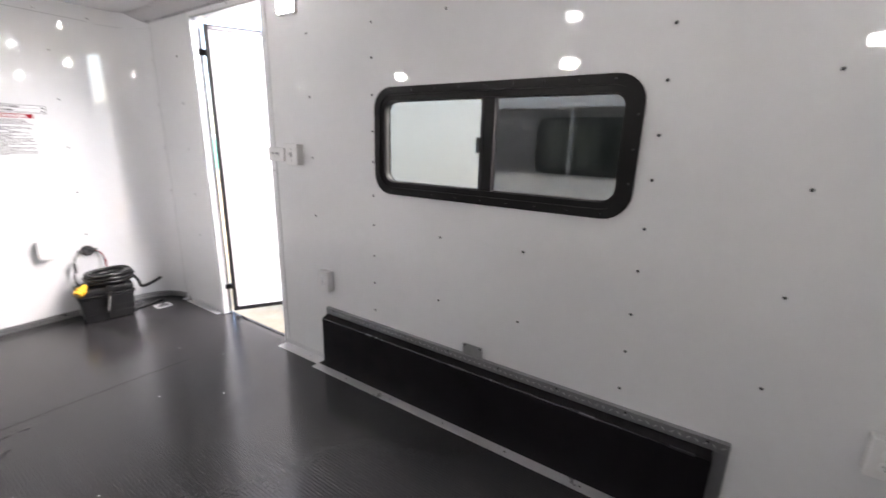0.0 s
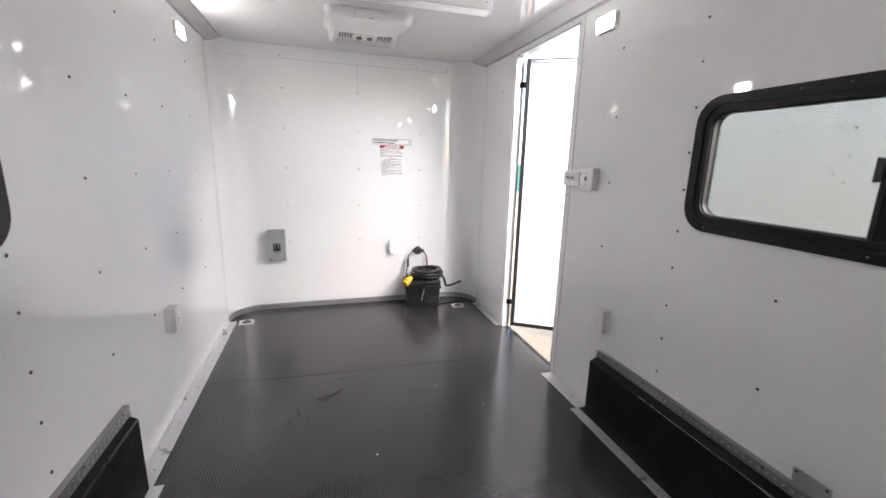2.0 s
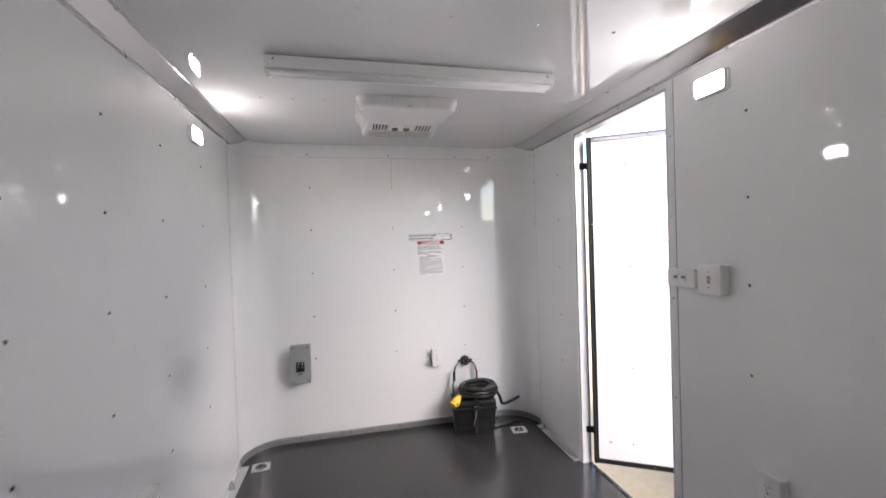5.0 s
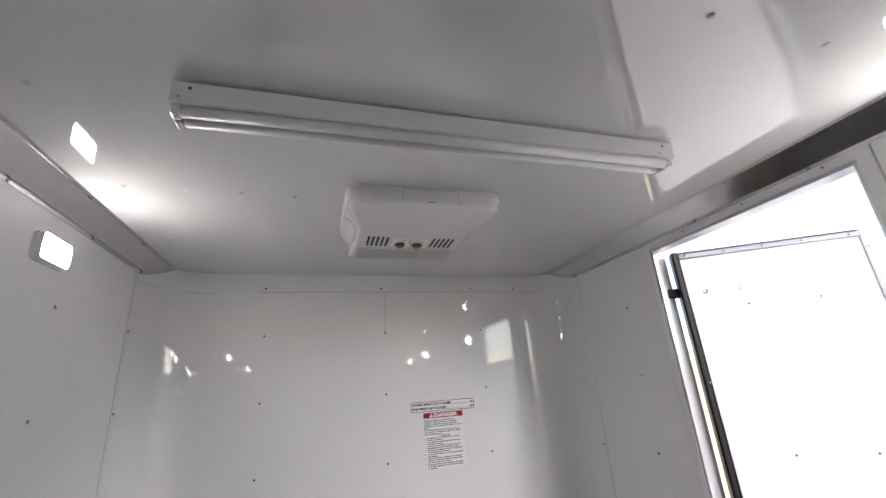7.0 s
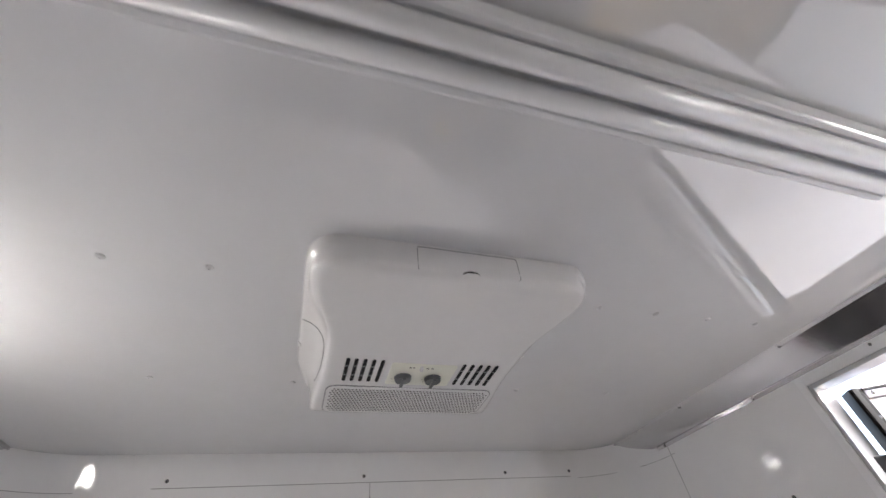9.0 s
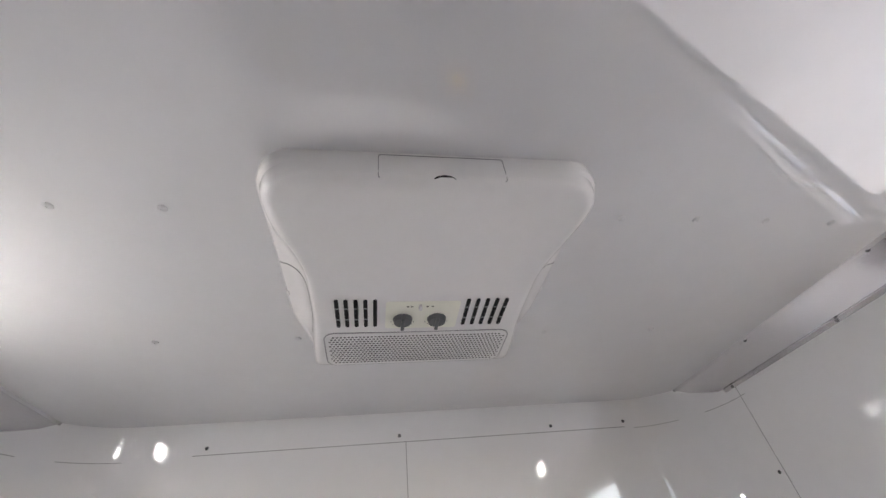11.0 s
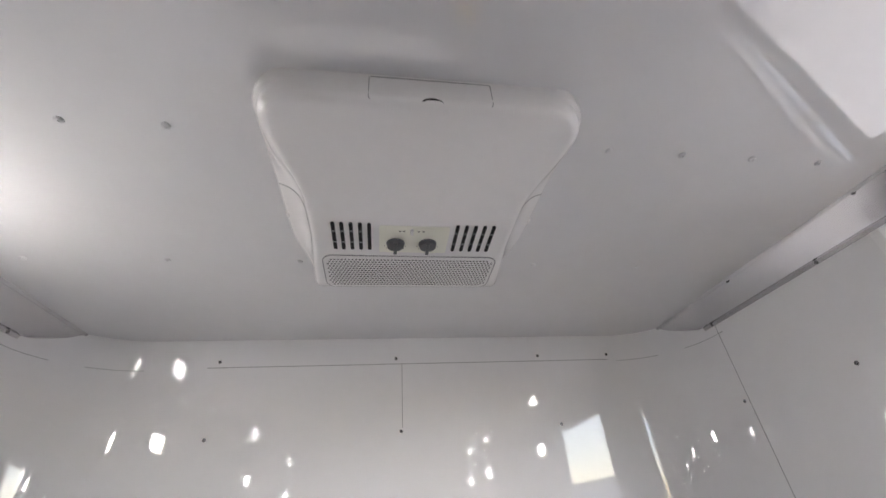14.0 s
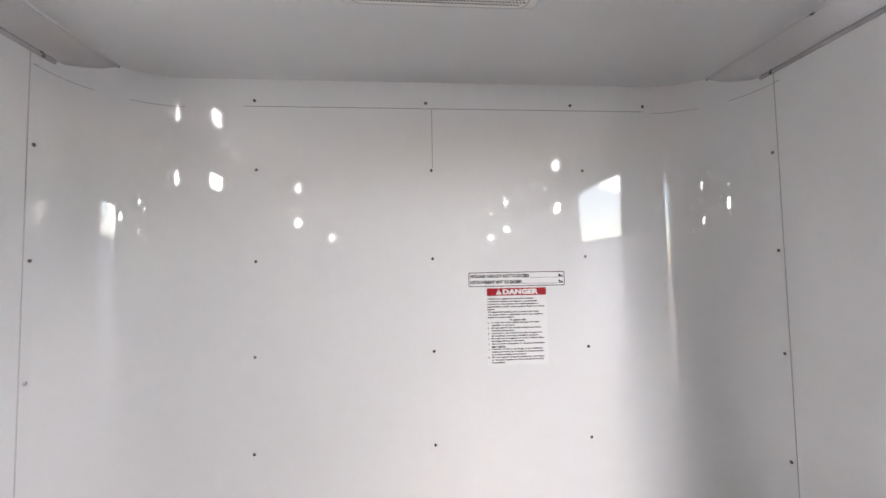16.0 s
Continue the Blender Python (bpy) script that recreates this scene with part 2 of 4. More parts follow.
wall_front = tagged(part("wall_front", front_sheet(bmesh.new(), 0.0, T, 0, H + 0.1), WHITE),
                    "glossy white front wall with rounded corners", "wall", kind="structure")
smooth_by_angle(wall_front)
wall_back = tagged(part("wall_back", boxes((XL - T, XR + T, YB - T, YB, 0, H + 0.1)), WHITE),
                   "plain white rear wall of the trailer", "wall", kind="structure")
ceiling = tagged(part("ceiling", boxes((XL - T, XR + T, YB - T, YF + T, H, H + 0.08)), CEIL),
                 "glossy white sheet ceiling with a row of screws", "ceiling", kind="structure")


def cove(side):
    """Sloped trim between side wall and ceiling, with a lip at each edge, ending before the rounded corner."""
    x = XL if side < 0 else XR
    s = -side
    prof = [(0.0, 2.094), (0.003, 2.094), (0.004, 2.105), (0.010, 2.107), (0.070, 2.159), (0.075, 2.157), (0.078, 2.165), (0.0, 2.165)]
    bm = bmesh.new()
    rows = []
    for low, up in ((YB, YB), (3.70, 3.70), (3.80, 3.87), (3.862, 3.957)):
        rows.append([bm.verts.new((x + s * u, low + (up - low) * u / 0.078, z + (0.012 if low > 3.85 and u < 0.05 else 0.0))) for u, z in prof])
    for p, q in zip(rows, rows[1:]):
        for i in range(len(prof)):
            j = (i + 1) % len(prof)
            bm.faces.new((p[i], p[j], q[j], q[i]))
    bm.faces.new(rows[0])
    bm.faces.new(rows[-1][::-1])
    return part("trim", bm, COVE)


for side in (-1, 1):
    tagged(cove(side), "sloped painted metal cove trim along wall and ceiling", "trim", kind="structure")

# ---- screws ----
def screw_mesh():
    """Domed head with a cross slot, standing along +z."""
    bm = bmesh.new()
    rows = []
    for r, z in ((0.0058, 0.0), (0.0055, 0.0014), (0.0038, 0.0028), (0.0016, 0.0031)):
        rows.append([bm.verts.new((r * math.cos(k * math.pi / 4), r * math.sin(k * math.pi / 4), z)) for k in range(8)])
    for p, q in zip(rows, rows[1:]):
        for k in range(8):
            bm.faces.new((p[k], p[(k + 1) % 8], q[(k + 1) % 8], q[k]))
    low = [bm.verts.new((v.co.x, v.co.y, 0.0018)) for v in rows[-1]]
    for k in range(8):
        bm.faces.new((rows[-1][k], rows[-1][(k + 1) % 8], low[(k + 1) % 8], low[k]))
    bm.faces.new(low)
    me = bpy.data.meshes.new("screw")
    bm.to_mesh(me)
    bm.free()
    me.materials.append(STEEL)
    return me


SCREW = screw_mesh()


RIVET = SCREW.copy()
RIVET.materials.clear()
RIVET.materials.append(KNOB)


def screw(parent, at, way, size=1.0, data=None):
    ob = new("screw", data or SCREW)
    q = Vector((0, 0, 1)).rotation_difference(Vector(way))
    local = Matrix.LocRotScale(Vector(at), q, (size, size, size))
    ob.parent = parent
    ob.matrix_local = local
    return ob


# ---- windows ----
def window(x, s, name):
    """Black-framed sliding window; s points into the room."""
    w = empty(name, pose(0, 0, 0), "black-framed sliding window with rounded corners", "window", kind="structure")
    def place(d0):
        return lambda u, v, d: (x + s * (d0 + d), u, v)
    y0, y1, z0, z1 = WIN
    def rr(inset, r):
        return rounded(y0 + inset, y1 - inset, z0 + inset, z1 - inset, r)
    part("window_frame", ring(rr(0, 0.095), rr(0.034, 0.07), place(0.0), 0.012), BLACK, w)
    part("inner_frame", ring(rr(0.03, 0.072), rr(0.058, 0.05), place(-0.036), 0.040), BLACK, w)
    part("gasket", ring(rr(0.055, 0.052), rr(0.062, 0.046), place(-0.035), 0.03), GASKET, w)
    ym = (y0 + y1) / 2
    part("mullion", boxes((x - s * 0.035, x - s * 0.003, ym - 0.042, ym + 0.006, z0 + 0.055, z1 - 0.055), bevel=0.003), BLACK, w)
    part("sash_edge", boxes((x - s * 0.03, x - s * 0.001, ym + 0.006, ym + 0.018, z0 + 0.055, z1 - 0.055), bevel=0.002), GASKET, w)
    part("latch", boxes((x - s * 0.012, x + s * 0.004, ym + 0.014, ym + 0.032, 1.29, 1.35), bevel=0.003), GASKET, w)
    for a, b, d, n in ((y0 + 0.055, ym, 0.028, "pane"), (ym, y1 - 0.055, 0.02, "pane")):
        g = part(n, boxes((min(x - s * d, x - s * (d + 0.004)), max(x - s * d, x - s * (d + 0.004)), a, b, z0 + 0.055, z1 - 0.055)), PANE, w)
        g.visible_shadow = False
    mesh = part("insect_screen", boxes((min(x - s * 0.012, x - s * 0.014), max(x - s * 0.012, x - s * 0.014), y0 + 0.055, ym - 0.03, z0 + 0.055, z1 - 0.055)), SCREEN, w,
                "fine grey insect screen")
    mesh.visible_shadow = False
    for i in range(9):
        u = y0 + 0.10 + (y1 - y0 - 0.20) * i / 8
        for v in (z0 + 0.017, z1 - 0.017):
            screw(w, (x + s * 0.0115, u, v), (s, 0, 0), 0.62)
    for i in range(3):
        v = z0 + 0.13 + (z1 - z0 - 0.26) * i / 2
        for u in (y0 + 0.017, y1 - 0.017):
            screw(w, (x + s * 0.0115, u, v), (s, 0, 0), 0.62)
    return w


window_1 = window(XR, -1, "window_1")
window_2 = window(XL, 1, "window_2")

# ---- side door ----
def washer_screw(parent, at, way):
    """Broad flat washer with a domed screw."""
    bm = bmesh.new()
    q = Vector((0, 0, 1)).rotation_difference(Vector(way)).to_matrix().to_4x4()
    bmesh.ops.create_cone(bm, cap_ends=True, segments=18, radius1=0.0125, radius2=0.0105, depth=0.003, matrix=Matrix.Translation(Vector(at)) @ q @ pose(0, 0, 0.0015))
    w = part("washer", bm, ZINC, parent)
    screw(w, Vector(at) + Vector(way) * 0.003, way, 0.8)


def door_leaf():
    """The leaf runs along local +y from its hinges; local +x is the inner face, towards the trailer."""
    d = empty("door_1", pose(1.14, 3.155, 0, 0, 0, -122), "white side door standing open with black hinge edge", "door", kind="structure")
    w, z0, z1, f = 0.70, 0.02, 2.035, 0.030
    part("door_panel", boxes((-0.018, 0.014, f - 0.004, w - f + 0.004, z0 + f - 0.004, z1 - f + 0.004)), DOORSKIN, d)
    part("hinge_stile", boxes((-0.022, 0.02, 0.0, f, z0, z1), bevel=0.003), BLACK, d, "black hinge-side edge")
    part("rubber_seal", boxes((0.02, 0.026, 0.004, 0.018, z0, z1), bevel=0.002), GASKET, d)
    part("latch_stile", boxes((-0.022, 0.02, w - f, w, z0, z1), bevel=0.003), RAIL, d)
    part("top_rail", boxes((-0.022, 0.02, f, w - f, z1 - f, z1), bevel=0.003), RAIL, d, "grey aluminium top rail")
    part("seal_line", boxes((0.0195, 0.023, f, w - f, z1 - 0.009, z1 - 0.003), bevel=0.001), GASKET, d)
    part("bottom_rail", boxes((-0.022, 0.02, f, w - f, z0, z0 + f), bevel=0.003), BLACK, d)
    for z in (0.214, 1.865):
        h = part("hinge", boxes((-0.024, 0.0, -0.055, 0.004, z - 0.02, z + 0.02), bevel=0.004), BLACK, d)
        bm = bmesh.new()
        tube(bm, [(-0.012, -0.05, z - 0.03), (-0.012, -0.05, z + 0.03)], 0.007)
        part("hinge_pin", bm, BLACK, h)
    part("latch", boxes((0.02, 0.05, w - 0.03, w - 0.008, 1.60, 1.72), bevel=0.006), STEEL, d)
    for y in (0.05, 0.20, 0.34, 0.48, 0.64):
        for z in (z0 + 0.015, z1 - 0.017):
            screw(d, (0.02, y, z), (1, 0, 0), 0.8)
    for z in (0.3, 0.7, 1.1, 1.5, 1.96):
        screw(d, (0.02, 0.022, z), (1, 0, 0), 0.8)
        screw(d, (0.02, w - 0.015, z), (1, 0, 0), 0.8)
    for y, z in ((0.10, 1.86), (0.225, 1.86), (0.10, 0.16), (0.225, 0.16), (0.60, 1.05)):
        washer_screw(d, (0.014, y, z), (1, 0, 0))
    for z in (0.62, 1.24, 1.79):
        for y in (0.235, 0.48):
            screw(d, (0.014, y, z), (1, 0, 0), 0.9)
    return d


door_leaf()


def door_surround():
    """White metal jambs through the wall, with flat strips on the room side."""
    f = empty("door_frame", pose(0, 0, 0), "white metal door frame with flat inner strips", "door frame", kind="structure")
    y0, y1, z1 = DOOR[0], DOOR[1], DOOR[3]
    part("strip", boxes((XR - 0.003, XR, y0 - 0.036, y0, 0.03, z1 + 0.03), bevel=0.001), FIXTURE, f)
    part("strip", boxes((XR - 0.003, XR, y1, y1 + 0.02, 0.03, z1 + 0.03), bevel=0.001), FIXTURE, f)
    part("strip", boxes((XR - 0.003, XR, y0, y1, z1, z1 + 0.03), bevel=0.001), FIXTURE, f)
    part("jamb", boxes((XR, XR + T + 0.012, y0 - 0.0, y0 + 0.012, 0, z1), bevel=0.002), TRIM, f)
    part("jamb", boxes((XR, XR + T + 0.012, y1 - 0.012, y1, 0, z1), bevel=0.002), TRIM, f)
    part("head", boxes((XR, XR + T + 0.012, y0 + 0.012, y1 - 0.012, z1 - 0.012, z1), bevel=0.002), TRIM, f)
    part("threshold", boxes((XR + T - 0.004, XR + T + 0.014, y0 + 0.012, y1 - 0.012, -0.03, 0.003), bevel=0.002), DARKALU, f)
    part("seam", boxes((XR - 0.001, XR, y0 - 0.039, y0 - 0.036, 0.03, 2.1)), SEAM, f)
    for z in (0.25, 0.7, 1.14, 1.5, 1.85):
        screw(f, (XR - 0.003, y0 - 0.018, z), (-1, 0, 0), 0.7)
    for y in (2.5, 2.75, 3.0):
        screw(f, (XR - 0.003, y, z1 + 0.018), (-1, 0, 0), 0.7)


door_surround()

# ---- outside ----
ground = tagged(part("ground", boxes((-400, 400, -400, 400, -0.75, -0.55)), CONCRETE), "tan concrete ground", "ground", kind="structure")


def parked(x, side, skin, label, glazed, along=0.0):
    """An enclosed trailer alongside: body, window, wheels. side: which way its near wall faces."""
    t = empty("parked_trailer", pose(x, along, -0.55), label, "trailer")
    def bx(d0, d1, *rest, **k):
        u, v = sorted((-side * d0, -side * d1))
        return box(bmesh.new(), u, v, *rest, **k)
    part("body", bx(0, 2.2, -3.4, 4.3, 0.42, 2.48, bevel=0.03), skin, t)
    part("skirt_rail", bx(-0.006, 0.02, -3.4, 4.3, 0.42, 0.5), ALU, t)
    part("roof_rail", bx(-0.008, 0.03, -3.4, 4.3, 2.40, 2.48), ALU, t)
    if glazed:
        w = part("window", ring(rounded(0.49, 1.672, 1.662, 2.142, 0.09), rounded(0.50, 1.662, 1.674, 2.130, 0.08),
                                lambda u, v, d: (side * (0.001 + d), u, v), 0.012), ALU, t, "dark window in a thin light frame")
        part("pane", prism(rounded(0.50, 1.662, 1.674, 2.130, 0.08), lambda u, v, d: (side * (0.001 + d), u, v), 0.006), DARKGLASS, w)
        part("mullion", bx(-0.010, -0.006, 1.058, 1.082, 1.68, 2.125), GREY, w)
    for y in (0.1, 1.3):
        bm = bmesh.new()
        bmesh.ops.create_cone(bm, cap_ends=True, segments=32, radius1=0.33, radius2=0.33, depth=0.2,
                              matrix=pose(-side * 0.09, y, 0.33, 0, 90, 0))
        part("wheel", bm, GASKET, t)
    for k in range(9):
        y = -2.9 + 0.81 * k
        for z in (0.6, 0.85, 1.1, 1.35, 1.6, 1.85, 2.1):
            if not (0.4 < y < 1.75 and 1.55 < z < 2.2):
                screw(t, (side * 0.001, y, z), (side, 0, 0), 1.4, RIVET)
    for k in (1.9, 2.3, 2.7):
        for z in (1.5, 1.65, 1.8, 1.95, 2.1):
            screw(t, (side * 0.001, k, z), (side, 0, 0), 1.4, RIVET)
    return t


parked(2.5, -1, SKIN, "white enclosed trailer parked alongside with dark window", True)
parked(-2.6, 1, PALE, "grey-green enclosed trailer parked on the other side", False, 2.2)
crate = empty("storage_crate", pose(13.1, 24.6, -0.55), "green covered storage crate on the concrete", "crate")
part("body", boxes((-1.1, 1.1, -0.8, 0.8, 0.1, 1.72), bevel=0.03), GREEN, crate)
part("cover", boxes((-1.14, 1.14, -0.84, 0.84, 1.72, 1.95), bevel=0.04), SKIN, crate, "pale lid")
for x in (-0.8, 0.8):
    part("skid", boxes((x - 0.08, x + 0.08, -0.8, 0.8, 0.0, 0.1), bevel=0.01), GREY, crate)
for x in (-0.55, 0.0, 0.55):
    part("batten", boxes((x - 0.03, x + 0.03, -0.83, -0.8, 0.12, 1.70), bevel=0.008), GREEN, crate)


# ---- metal strips ----
def lugs(bm, place, u0, u1, v0, v1, pitch=0.026):
    """Raised diamond-tread lugs over a strip; place(u, v, h) gives the point."""
    nu, nv = int((u1 - u0) / pitch), max(1, round((v1 - v0) / pitch))
    for i in range(nu):
        for j in range(nv):
            cu, cv = u0 + (i + 0.5) * pitch, v0 + (j + 0.5) * (v1 - v0) / nv
            a = radians(45 if (i + j) % 2 else -45)
            c, s = math.cos(a), math.sin(a)
            pts = [(0.0095, 0), (0, 0.0026), (-0.0095, 0), (0, -0.0026)]
            low = [bm.verts.new(place(cu + c * p - s * q, cv + s * p + c * q, 0.0)) for p, q in pts]
            top = [bm.verts.new(place(cu + (c * p - s * q) * 0.35, cv + (s * p + c * q) * 0.35, 0.0014)) for p, q in pts]
            for k in range(4):
                bm.faces.new((low[k], low[(k + 1) % 4], top[(k + 1) % 4], top[k]))
            bm.faces.new(top)
    return bm


def base_angle(name, x, s, y0, y1, width, rise, label):
    """L-shaped strip at the foot of a wall: flat leg on the floor and upright leg."""
    t = empty(name, pose(0, 0, 0), label, "trim", kind="structure")
    a, b = sorted((x, x + s * width))
    part("floor_leg", boxes((a, b, y0, y1, 0.0005, 0.004), bevel=0.001), BRIGHT, t)
    if rise:
        a, b = sorted((x, x + s * 0.003))
        part("wall_leg", boxes((a, b, y0, y1, 0.004, rise), bevel=0.0008), BRIGHT, t)
    tagged(part("tread_pattern", lugs(bmesh.new(), lambda u, v, h: (x + s * v, u, 0.004 + h), y0, y1, 0.008, width - 0.006), LUG, t), kind="stuff")
    y = y0 + 0.1
    while y < y1 - 0.02:
        screw(t, (x + s * width * 0.5, y, 0.004), (0, 0, 1), 0.8)
        y += 0.33
    return t


LEFT_TRIM = "worn aluminium tread strip along the floor edge"
base_angle("baseboard_left", XL, 1, 1.99, 3.75, 0.056, 0.03, LEFT_TRIM)
base_angle("baseboard_left", XL + 0.045, 1, 0.02, 1.99, 0.05, 0, LEFT_TRIM)
base_angle("baseboard_left", XL, 1, YB, 0.02, 0.066, 0.03, LEFT_TRIM)
base_angle("baseboard_right", XR, -1, 3.215, 3.75, 0.04, 0.035, LEFT_TRIM)
base_angle("baseboard_right", XR, -1, 2.035, 2.415, 0.072, 0.03, LEFT_TRIM)
base_angle("baseboard_right", XR - 0.06, -1, 0.02, 2.035, 0.05, 0, LEFT_TRIM)
base_angle("baseboard_right", XR, -1, YB, 0.02, 0.066, 0.03, LEFT_TRIM)

kick = empty("baseboard_front", pose(0, 0, 0), "aluminium tread plate skirting bent round the front corners", "trim", kind="structure")
smooth_by_angle(part("plate", front_sheet(bmesh.new(), 0.004, 0.0035, 0.0005, 0.046), ALU, kick))
LINE = front_line(0.004)
LENGTHS = [0.0]
for p, q in zip(LINE, LINE[1:]):
    LENGTHS.append(LENGTHS[-1] + math.hypot(q[0] - p[0], q[1] - p[1]))


def on_front(u, v, h):
    """Point on the skirting: u along it, v up, h proud."""
    i = max(k for k in range(len(LINE) - 1) if LENGTHS[k] <= u or k == 0)
    (x0, y0), (x1, y1) = LINE[i], LINE[i + 1]
    f = (u - LENGTHS[i]) / (LENGTHS[i + 1] - LENGTHS[i])
    dx, dy = (x1 - x0), (y1 - y0)
    n = math.hypot(dx, dy)
    return (x0 + dx * f + h * dy / n, y0 + dy * f - h * dx / n, v)


tagged(part("tread_pattern", lugs(bmesh.new(), on_front, 0.02, LENGTHS[-1] - 0.02, 0.004, 0.044, 0.022), LUG, kick), kind="stuff")
for x in (-0.7, -0.35, 0.02, 0.36, 0.78):
    screw(kick, (x, YF - 0.0045, 0.028), (0, -1, 0), 0.9)


def wheel_box(x, s, o, d, zt, band):
    """Shallow black wheel-well box under a tread-plate flange on the wall; s points into the room."""
    t = empty("wheel_box", pose(x, 0, 0), "black wheel well box with aluminium tread-plate flange", "wheel box", "wheel boxes")
    y0, y1 = 0.05, 1.98
    def bx(u0, u1, *r, **k):
        a, b = sorted((s * u0, s * u1))
        return box(bmesh.new(), a, b, *r, **k)
    side = [(0.0, 0.0005), (d, 0.0005), (d, zt - 0.022), (d - 0.004, zt - 0.017), (o * 0.5, zt), (0.0, zt)]
    part("body", prism(side, lambda u, v, w: (s * u, y0 + w, v), y1 - y0), BOXBLACK, t)
    part("flange", bx(0, o, y0 - 0.045, y1 + 0.004, zt, zt + band, bevel=0.001), ALU, t)
    part("end_flange", bx(0, o, y0 - 0.045, y0, 0.005, zt, bevel=0.001), ALU, t)
    part("edge_strip", bx(0, o, y1, y1 + 0.005, 0.03, zt, bevel=0.001), ALU, t)
    bm = bmesh.new()
    tube(bm, [(s * (d - 0.003), y0 + 0.004, zt - 0.0195), (s * (d - 0.003), y1 - 0.004, zt - 0.0195)], 0.0045, 10)
    part("lip", bm, DARKALU, t, "dark rolled lip", smooth=True)
    tread = lugs(bmesh.new(), lambda u, v, h: (s * (o + h), u, v), y0 - 0.04, y1, zt + 0.002, zt + band - 0.002)
    tagged(part("tread_pattern", tread, LUG, t), kind="stuff")
    for k in range(8):
        screw(t, (s * o, y0 + 0.02 + k * 0.265, zt + band - 0.009), (s, 0, 0), 0.8)
    return t


wheel_box(XL, 1, 0.022, 0.046, 0.338, 0.044)
wheel_box(XR, -1, 0.022, 0.06, 0.331, 0.038)
plate = empty("bracket_plate", pose(XR - 0.002, 1.0, 0.3692), "small grey metal plate above the wheel box", "bracket")
part("plate", prism(rounded(-0.05, 0.05, 0.0, 0.062, 0.006), lambda u, v, d: (-0.012 - d - v * 0.1, u, v), 0.003), DULL, plate)
part("foot", boxes((-0.014, 0.0, -0.05, 0.05, 0.0, 0.004)), GREY, plate)
for y in (-0.04, 0.04):
    screw(plate, (-0.020, y, 0.052), (-1, 0, 0), 0.8)


# ---- tie-downs ----
def tie_down(x, y):
    t = empty("floor_tie_down", pose(x, y, 0, 0, 0, 6 if x < 0 else -6), "square steel floor tie-down with recessed ring", "tie-down", "floor tie-downs")
    n = 24
    outer = rounded(-0.055, 0.055, -0.05, 0.05, 0.008, 5)
    inner = [(0.036 * math.cos(2 * math.pi * (k + 3) / n), 0.036 * math.sin(2 * math.pi * (k + 3) / n)) for k in range(n)]
    part("plate", ring(outer, inner, lambda u, v, d: (u, v, 0.0006 + d), 0.004), BRIGHT, t)
    # Recess is a flat disc at floor level, blackened to paint its shade.
    bm = bmesh.new()
    bmesh.ops.create_circle(bm, cap_ends=True, segments=24, radius=0.037, matrix=pose(0, 0, 0.001))
    part("recess", bm, HOLLOWSHADE, t)
    bm = bmesh.new()
    tube(bm, [(0.024 * math.cos(a), 0.024 * math.sin(a), 0.007) for a in np.linspace(0.4, 5.9, 20)], 0.0045, 8)
    part("ring", bm, STEEL, t, smooth=True)
    part("bar", boxes((-0.034, 0.034, -0.005, 0.005, 0.002, 0.010), bevel=0.002), STEEL, t)
    for u in (-0.045, 0.045):
        for v in (-0.04, 0.04):
            screw(t, (u, v, 0.0046), (0, 0, 1), 0.9)
    return t


tie_down(-0.916, 3.716)
tie_down(0.878, 3.719)


# ---- wall lamps ----
def wall_lamp(x, s, y):
    t = empty("wall_lamp", pose(x, y, 1.99), "small lit rectangular wall lamp with white housing", "lamp", "wall lamps")
    part("housing", prism(rounded(-0.073, 0.073, -0.041, 0.041, 0.016), lambda u, v, d: (s * d, u, v), 0.012), PLASTIC, t)
    part("rim", ring(rounded(-0.070, 0.070, -0.0385, 0.0385, 0.015), rounded(-0.066, 0.066, -0.035, 0.035, 0.013),
                     lambda u, v, d: (s * (0.012 + d), u, v), 0.01), PLASTIC, t)
    part("lens", prism(rounded(-0.066, 0.066, -0.035, 0.035, 0.013), lambda u, v, d: (s * (0.012 + d), u, v), 0.009), LED, t, "glowing white lens")
    return t


for y in (3.15, 1.35, -0.52):
    wall_lamp(XL, 1, y)
for y in (2.19, 0.4, -0.6):
    wall_lamp(XR, -1, y)


